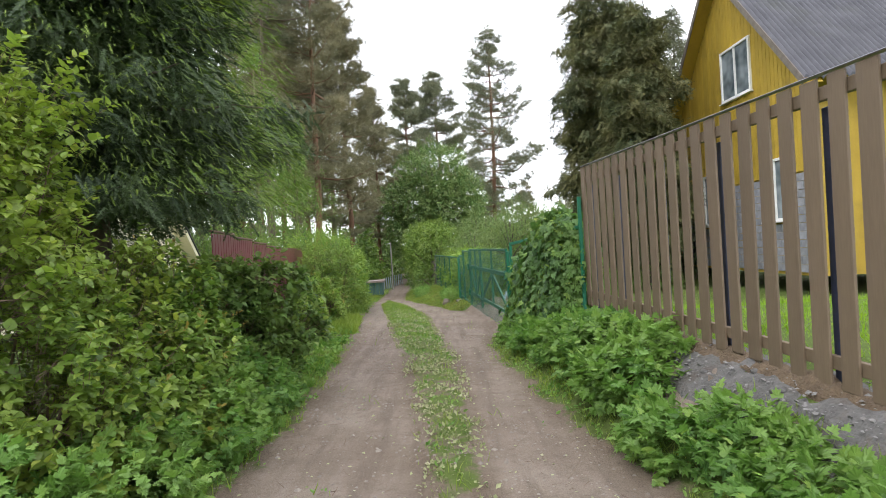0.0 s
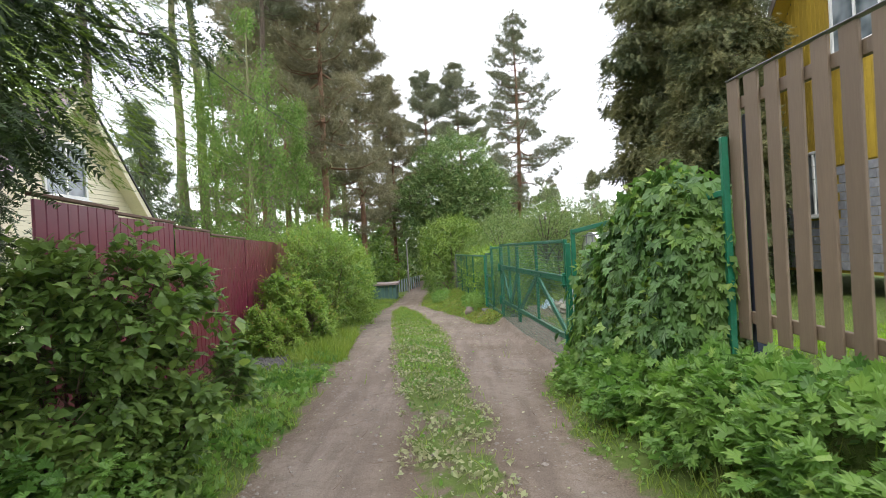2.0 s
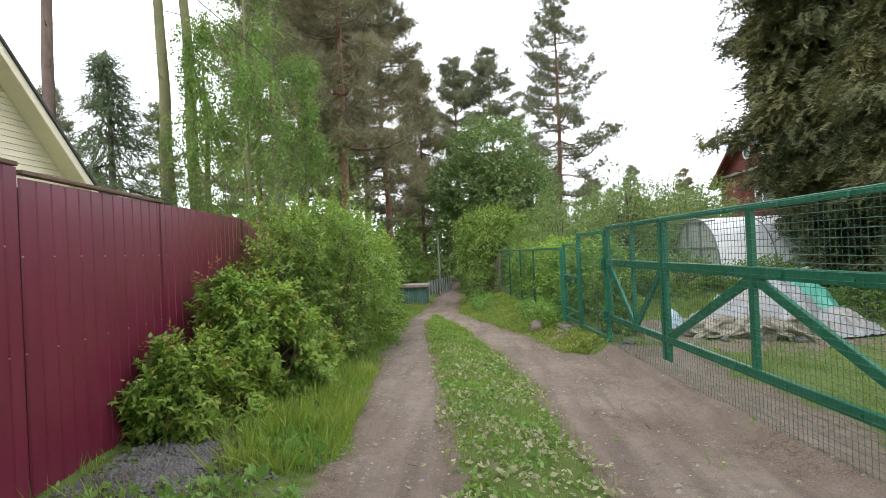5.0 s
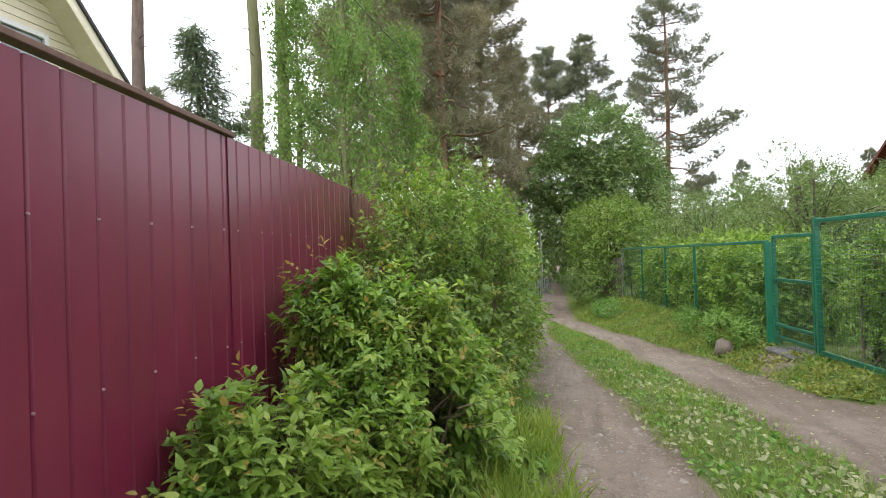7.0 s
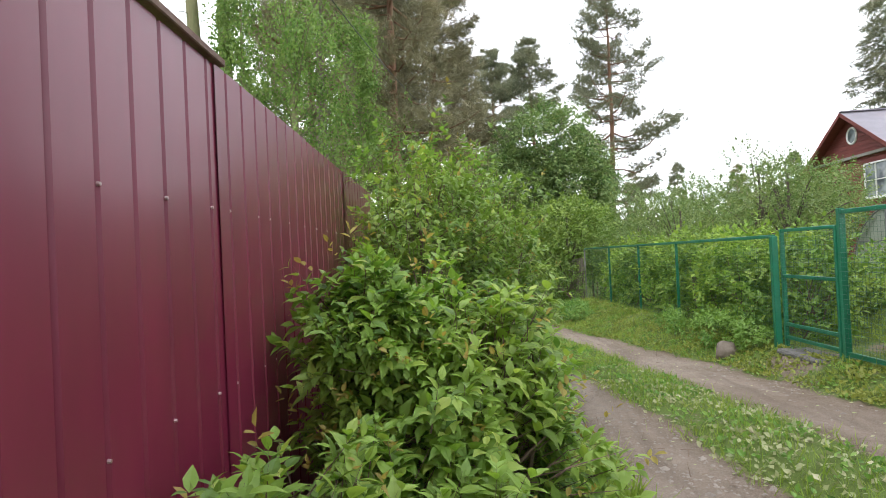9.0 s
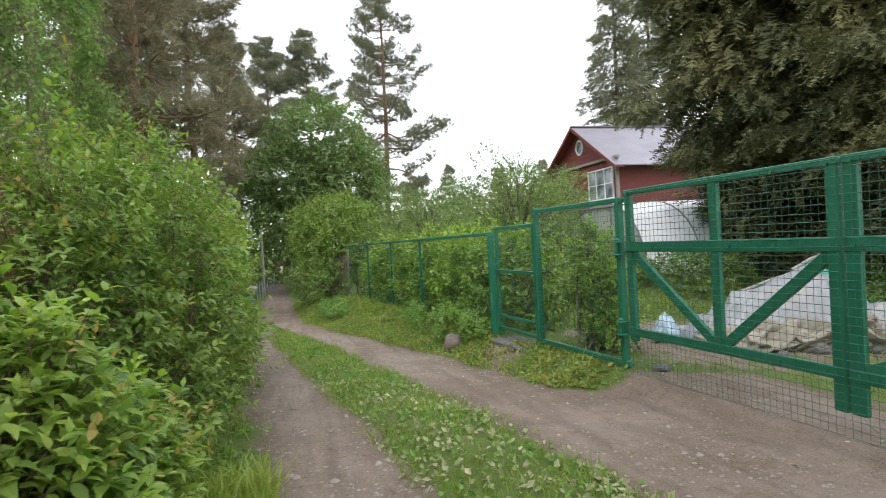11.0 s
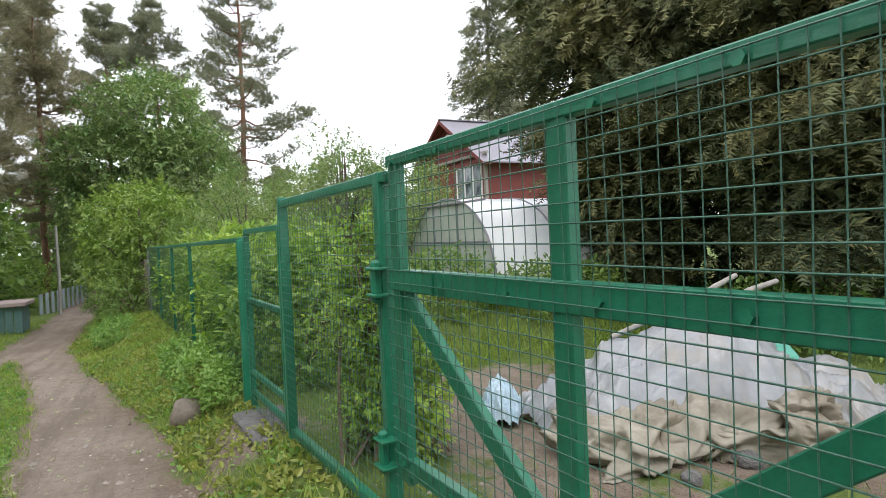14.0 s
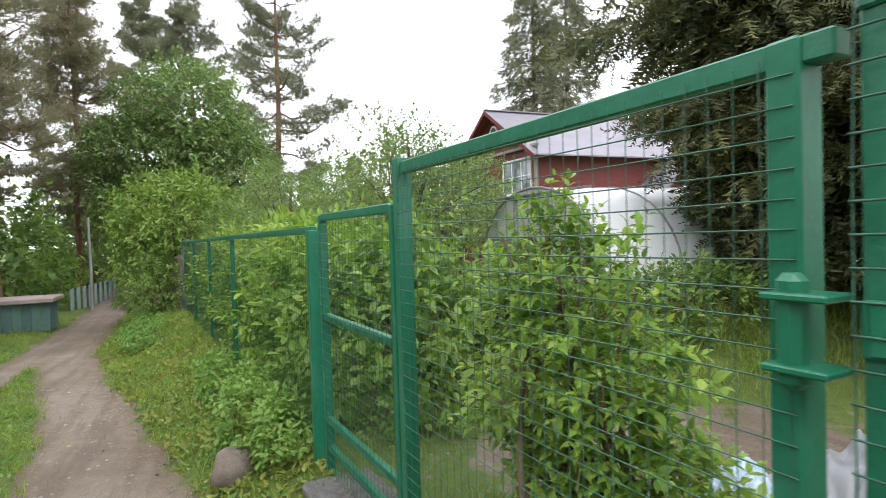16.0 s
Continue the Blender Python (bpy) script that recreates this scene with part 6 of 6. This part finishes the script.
shrub("roadside_shrub", "dark broad-leaved shrub before the maroon fence", [(-2.4, 7.15, 1.05, 0.66, 0.5, 0.5), (-2.6, 6.9, 0.3, 0.6, 0.65, 0.6), (-2.06, 7.35, 0.5, 0.46, 0.36, 0.36), (-2.35, 7.0, -0.05, 0.45, 0.4, 0.35), (-2.85, 6.8, 0.9, 0.45, 0.5, 0.55)], 2100, M_SHRUB_DARK, 0.1, 3, 0.2, template=LEAF_BROAD, seed=73, gap=-0.02, stems=24, rough=0.55, paired=True)
shrub("raspberry_patch", "low bramble patch at the lane edge", [(-2.1, 3.2, 0.0, 0.4, 0.7, 0.35), (-2.2, 4.6, 0.0, 0.45, 0.8, 0.35), (-2.25, 6.0, -0.05, 0.45, 0.8, 0.3), (-2.4, 2.2, 0.1, 0.6, 0.7, 0.5)], 1500, M_WEED, 0.07, 6, 0.12, seed=74, stems=6, template=LOBED)

# bushes along the maroon fence
shrub("fence_shrub", "light green dogwood-like bush against the maroon fence", [(-3.2, 12.95, -0.05, 0.46, 0.6, 0.46), (-3.05, 13.6, 0.3, 0.52, 0.56, 0.62), (-3.38, 12.5, 0.06, 0.4, 0.46, 0.45), (-2.95, 14.1, 0.0, 0.46, 0.65, 0.5), (-3.3, 13.5, 0.7, 0.32, 0.36, 0.36)], 3600, M_SHRUB_LIGHT, 0.07, 4, 0.2, template=LEAF_CURVED, seed=75, gap=-0.25, stems=40, droop=0.3, rough=0.55, paired=True, tips=M_TIP)
shrub("fence_shrub", "tall leafy bush with reddish tips by the fence", [(-3.35, 15.2, 0.75, 0.6, 0.7, 1.0), (-3.1, 16.2, 0.75, 0.65, 0.8, 1.1), (-3.35, 14.6, 0.5, 0.4, 0.5, 0.75), (-2.95, 15.4, 0.1, 0.45, 0.7, 0.6)], 3600, M_SHRUB, 0.062, 4, 0.18, template=LEAF_CURVED, seed=76, gap=-0.25, stems=40, rough=0.55, droop=0.35, paired=True, tips=M_TIP)
shrub("fence_shrub", "dense rounded green bush on the verge", [(-3.4, 17.8, 0.6, 0.8, 1.1, 1.2), (-3.55, 19.6, 0.5, 0.85, 1.1, 1.3), (-3.2, 18.6, -0.1, 0.6, 1.2, 0.7)], 3000, M_SHRUB, 0.08, 7, 0.2, seed=77, stems=24, rough=0.45)
shrub("fence_shrub", "dense rounded green bush on the verge", [(-4.0, 21.8, 0.5, 1.0, 1.2, 1.4), (-4.3, 24.2, 0.3, 1.0, 1.4, 1.3), (-5.0, 22.5, 0.9, 1.2, 1.4, 1.5)], 2600, M_SHRUB, 0.085, 7, 0.2, seed=78, stems=16)
shrub("far_shrub", "leafy bushes at the lane's far edge", [(-5.2, 29, 0.1, 1.0, 1.6, 1.2), (-6.0, 32, 0.2, 1.2, 1.6, 1.4), (-4.9, 42, -0.3, 0.8, 1.4, 0.9)], 2000, M_SHRUB, 0.10, 7, 0.22, seed=79, stems=10)
shrub("undergrowth", "loose green undergrowth below the birches", [(-8.0, 23.5, 1.0, 2.0, 1.0, 1.4), (-10.5, 22.8, 1.1, 1.6, 1.0, 1.5), (-6.2, 23.5, 0.8, 1.3, 1.2, 1.5), (-12.5, 23.5, 1.0, 1.5, 1.0, 1.6)], 3400, M_BIRCH, 0.09, 7, 0.24, seed=80, stems=16, rough=0.5)

# ---------------------------------------------------------------- right side
shrub("hop_vines", "hop vines with lobed leaves smothering the trellis", [(1.6, 9.9, 0.5, 0.36, 0.5, 0.75), (1.75, 9.2, 0.8, 0.36, 0.6, 0.85), (1.95, 8.5, 0.95, 0.36, 0.5, 0.85), (1.55, 9.5, 0.1, 0.38, 0.8, 0.4), (1.85, 8.7, 0.4, 0.42, 0.6, 0.6), (1.85, 8.7, 1.55, 0.26, 0.45, 0.32)], 2900, M_HOP, 0.125, 5, 0.16, template=LOBED, seed=81, stems=30, rough=0.3, rise=0.1, category="climbing plant", hanging=True, tips=M_ROUND)
shrub("verge_herbs", "lush low herbs with lobed leaves under the board fence", [(1.68, 5.2, 0.05, 0.34, 0.65, 0.24), (1.78, 6.2, 0.1, 0.42, 0.8, 0.36), (1.68, 7.3, 0.0, 0.42, 0.8, 0.36), (1.55, 4.0, -0.1, 0.16, 0.5, 0.15), (1.95, 2.5, 0.0, 0.36, 0.7, 0.18), (1.95, 3.5, 0.0, 0.2, 0.55, 0.2), (1.85, 1.4, 0.0, 0.42, 0.9, 0.2), (2.05, 5.3, 0.25, 0.2, 0.4, 0.25)], 2300, M_WEED, 0.085, 6, 0.13, template=LOBED, seed=82, stems=8, category="herbs", rough=0.35)
shrub("verge_herbs", "nettles and goutweed below the hop vines", [(1.35, 8.5, -0.08, 0.3, 0.8, 0.28), (1.2, 9.6, -0.18, 0.25, 0.6, 0.22)], 800, M_WEED, 0.075, 6, 0.12, template=LOBED, seed=83, stems=6, category="herbs")
shrub("gate_shrub", "young light green shrub behind the mesh panel", [(1.12, 17.15, 0.55, 0.34, 0.45, 0.5), (1.2, 17.05, 0.1, 0.34, 0.4, 0.4), (1.05, 17.2, 0.85, 0.26, 0.3, 0.32)], 1100, M_SHRUB_LIGHT, 0.052, 4, 0.17, template=LEAF_CURVED, seed=84, gap=-0.2, stems=26, rough=0.6, paired=True)
for i, (y, dx) in enumerate(((19.8, 0.75), (21.2, 0.6), (22.8, 0.65), (24.5, 0.7), (26.2, 0.6), (27.8, 0.65))):
    x = float(fence_x(y)) + dx
    shrub("currant_bush", "dense currant bush pressed against the mesh fence", [(x, y, 0.2, 0.55, 0.8, 0.75), (x + 0.3, y + 0.4, 0.5, 0.6, 0.7, 0.6)], 750, M_SHRUB_LIGHT if i % 2 else M_SHRUB, 0.10, 6, 0.2, seed=90 + i, stems=12, rough=0.5, group="currant bushes behind the fence")
shrub("verge_herbs", "tall herbs beside the wicket gate", [(0.28, 20.2, -0.35, 0.18, 0.9, 0.24), (0.1, 21.8, -0.45, 0.15, 0.8, 0.2), (0.4, 19.4, -0.33, 0.14, 0.35, 0.22), (-0.9, 27.8, -0.75, 0.4, 1.5, 0.2)], 1100, M_WEED, 0.055, 6, 0.12, seed=97, stems=6, category="herbs")
# the dark leaf colour stands in for shade beneath the small round tree
shrub("dark_undergrowth", "shady shrubs at the fence corner", [(-0.9, 31.0, -0.2, 0.6, 1.2, 0.8), (-1.3, 33.5, -0.4, 0.7, 1.2, 0.8), (0.6, 31.0, 0.4, 0.8, 1.5, 1.2)], 1300, M_SHRUB_DARK, 0.09, 6, 0.2, seed=98, stems=12)
for i, b in enumerate(((3.0, 20.4, 0.25, 0.9, 0.6, 0.42), (4.6, 20.0, 0.15, 1.0, 0.5, 0.36), (2.2, 21.2, 0.1, 0.6, 0.6, 0.45), (6.2, 17.0, -0.05, 0.9, 0.8, 0.42), (5.4, 17.7, -0.1, 0.7, 0.5, 0.35))):
    shrub("berry_bush", "low berry bush in the garden", [b, (b[0] + 0.25, b[1] + 0.1, b[2], b[3] * 0.6, b[4] * 0.7, b[5] * 1.1)], 480, M_SHRUB_DARK, 0.075, 6, 0.16, seed=400 + i, stems=10, group="berry bushes in the garden")

# ---------------------------------------------------------------- grass and litter
def scatter_cover(name, label, n, x_range, y_range, weight, size, template, material, seed, upright=1.0, lift=0.0, category="grass"):
    r = np.random.default_rng(seed)
    x = r.uniform(*x_range, n * 3)
    y = y_range[0] + (y_range[1] - y_range[0]) * r.random(n * 3) ** 1.25
    clump = 0.5 + 0.9 * wobble(x, y, 3.7, seed) + 0.5 * wobble(x, y, 9.1, seed + 2)
    keep = r.random(n * 3) < weight(x, y) * np.clip(clump, 0.06, 1)
    x, y = x[keep][:n], y[keep][:n]
    m = len(x)
    P = np.stack([x, y, ground_z(x, y) + lift], 1)
    D = r.normal(0, 0.45, (m, 3)) * np.array([1, 1, 0.3]) + np.array([0, 0, upright])
    U = r.normal(0, 1, (m, 3)) + np.array([0, 0, 0.9 * (upright < 0.5)])
    S = size * (0.45 + 0.9 * r.random(m))
    tagged(new(name, strewn(name, template, P, D, U, S, material)), label, category, kind="stuff")


def gravelled(x, y):
    """1 on the gravel by the maroon fence, falling to 0 round it."""
    return np.exp(-(((x + 3.0) / 0.45) ** 2 + ((y - 11.75) / 0.6) ** 2))


def verge(x, y):
    b = bareness(x, y) + 1.2 * gravelled(x, y)
    inside = (x > left_edge(y) - 2.2) & (x < fence_x(y) + 0.05)
    return np.where(inside, np.clip(1.15 - 1.6 * b, 0, 1), 0)


def on_strip(x, y):
    return np.where((x > strip_left(y) - 0.08) & (x < strip_right(y) + 0.08), 1.0, 0.0)


scatter_cover("verge_grass", "fresh green grass on the lane verges", 64000, (-4.4, 2.2), (0.5, 36), lambda x, y: verge(x, y) * (1 - 0.75 * on_strip(x, y)), 0.12, BLADE, M_GRASS, 101)
scatter_cover("strip_grass", "short grass on the strip between the ruts", 28000, (-2.8, 0.4), (1.0, 27), lambda x, y: on_strip(x, y) * (0.10 + 0.9 * smooth_step(11, 16, y)), 0.09, BLADE, M_GRASS, 102)
scatter_cover("clover_cover", "clover and small weeds along the lane", 42000, (-4.0, 2.2), (0.5, 30), lambda x, y: verge(x, y) * (1 - 0.7 * on_strip(x, y) * (y < 10)), 0.045, LEAF, M_WEED, 103, 0.25, 0.02, "weeds")
scatter_cover("cut_leaves", "strewn pale cut leaves on the middle strip", 9000, (-1.9, 0.5), (1.5, 19), lambda x, y: on_strip(x, y) * np.clip(1.3 - np.abs(y - 11) / 9, 0.15, 1), 0.048, LEAF_SMALL, M_CUT, 104, 0.22, 0.02, "cut leaves")
scatter_cover("yellow_cover", "yellowish low groundcover on the bank by the mesh fence", 16000, (-2.4, 0.8), (16.2, 30), lambda x, y: np.where((x > right_edge(y)) & (x < fence_x(y)), 1.0, 0), 0.05, LEAF, M_YELLOW, 105, 0.3, 0.02, "groundcover")
scatter_cover("garden_grass", "rough garden grass behind the gate", 22000, (0.8, 8.0), (10.2, 21.5), lambda x, y: np.where(x > fence_x(y) + 0.1, np.clip(1.0 - 1.3 * bareness(x, y), 0, 1), 0), 0.10, BLADE, M_GARDEN, 116)
scatter_cover("tall_grass", "tall light green grass before the greenhouse", 7000, (1.8, 7.5), (19.0, 22.0), lambda x, y: np.where(x > 1.5, 1.0, 0), 0.16, BLADE, M_GRASS, 118)
scatter_cover("verge_tuft", "tall bright green grass at the foot of the fence bushes", 5200, (-3.3, -1.95), (11.6, 15.0), lambda x, y: np.where(x < left_edge(y) + 0.05, np.clip(1 - 1.6 * gravelled(x, y), 0, 1), 0), 0.2, BLADE, M_GRASS, 119)
scatter_cover("lawn", "bright green mown lawn behind the board fence", 22000, (1.9, 8.5), (0.5, 12.5), lambda x, y: np.where(x > fence_x(y) + 0.1, np.clip(1.1 - bareness(x, y), 0, 1), 0), 0.12, BLADE, M_LAWN, 106, category="lawn")


scatter_cover("verge_weeds", "low broad-leaved weeds on the lane verge", 5200, (-3.2, -1.5), (2.5, 14.5), lambda x, y: np.where(x < left_edge(y) - 0.05, 0.8 * np.clip(1 - 1.5 * gravelled(x, y), 0, 1), 0), 0.075, LOBED, M_WEED, 120, 0.45, 0.04, "weeds")


def pebbles():
    r = np.random.default_rng(107)
    n = 12000
    x, y = r.uniform(-3.2, 1.4, n * 4), 1.0 + 24 * r.random(n * 4) ** 1.1
    left_rut = (x < strip_left(y) + 0.1) & (x > left_edge(y) - 0.1)
    g = bareness(x, y) * (0.2 + 0.5 * (wobble(x, y, 2.3, 4) > 0.2) + 0.6 * left_rut * smooth_step(10, 14, y))
    k = r.random(n * 4) < g
    x, y = x[k][:n], y[k][:n]
    m = len(x)
    t = tmpl([(1, 0, 0), (0.3, 0.9, 0.1), (-0.8, 0.5, 0), (-0.7, -0.6, 0.05), (0.4, -0.8, 0), (0.1, 0.1, 0.6)], [(0, 1, 5), (1, 2, 5), (2, 3, 5), (3, 4, 5), (4, 0, 5)])
    D = r.normal(size=(m, 3)) * np.array([1, 1, 0.1])
    S = 0.005 + 0.014 * r.random(m) ** 3 + 0.02 * (r.random(m) > 0.985)
    me = strewn("pebbles", t, np.stack([x, y, ground_z(x, y)], 1), D, np.tile([0, 0, 1.0], (m, 1)), S, M_PEBBLE)
    tagged(new("pebbles", me), "small grey-brown pebbles on the lane", "gravel", kind="stuff")


pebbles()


def fence_gravel():
    """Grey crushed stone lying at the foot of the maroon fence."""
    r = np.random.default_rng(122)
    n = 2600
    x, y = r.uniform(-3.45, -2.1, n * 3), r.uniform(10.7, 12.9, n * 3)
    k = r.random(n * 3) < gravelled(x, y)
    x, y = x[k][:n], y[k][:n]
    m = len(x)
    t = tmpl([(1, 0, 0), (0.3, 0.9, 0.1), (-0.8, 0.5, 0), (-0.7, -0.6, 0.05), (0.4, -0.8, 0), (0.1, 0.1, 0.75)], [(0, 1, 5), (1, 2, 5), (2, 3, 5), (3, 4, 5), (4, 0, 5)])
    S = 0.012 + 0.022 * r.random(m) ** 2
    me = strewn("gravel", t, np.stack([x, y, ground_z(x, y) + 0.004], 1), r.normal(size=(m, 3)) * np.array([1, 1, 0.2]), np.tile([0, 0, 1.0], (m, 1)), S, M_SPILL)
    tagged(new("gravel", me), "grey crushed stone at the foot of the maroon fence", "gravel", kind="stuff")


fence_gravel()


def road_litter():
    """Dry bits, small clods and stray leaves lying on the ruts."""
    r = np.random.default_rng(109)
    n = 2600
    x, y = r.uniform(-2.6, 1.2, n * 3), 1.0 + 24 * r.random(n * 3) ** 1.3
    k = r.random(n * 3) < np.clip(bareness(x, y), 0, 1)
    x, y = x[k][:n], y[k][:n]
    m = len(x)
    P = np.stack([x, y, ground_z(x, y) + 0.006], 1)
    D = r.normal(size=(m, 3)) * np.array([1, 1, 0.12])
    h = m * 2 // 3
    S = 0.015 + 0.03 * r.random(m)
    up = np.tile([0, 0, 1.0], (m, 1)) + r.normal(0, 0.3, (m, 3))
    tagged(new("dry_litter", strewn("dry_litter", BLADE, P[:h], D[:h], up[:h], S[:h] * 3, M_TWIG)), "dry twigs and straw on the lane", "litter", kind="stuff")
    tagged(new("stray_leaves", strewn("stray_leaves", LEAF, P[h:], D[h:], up[h:], S[h:], M_CUT)), "stray pale leaves on the lane", "litter", kind="stuff")


road_litter()
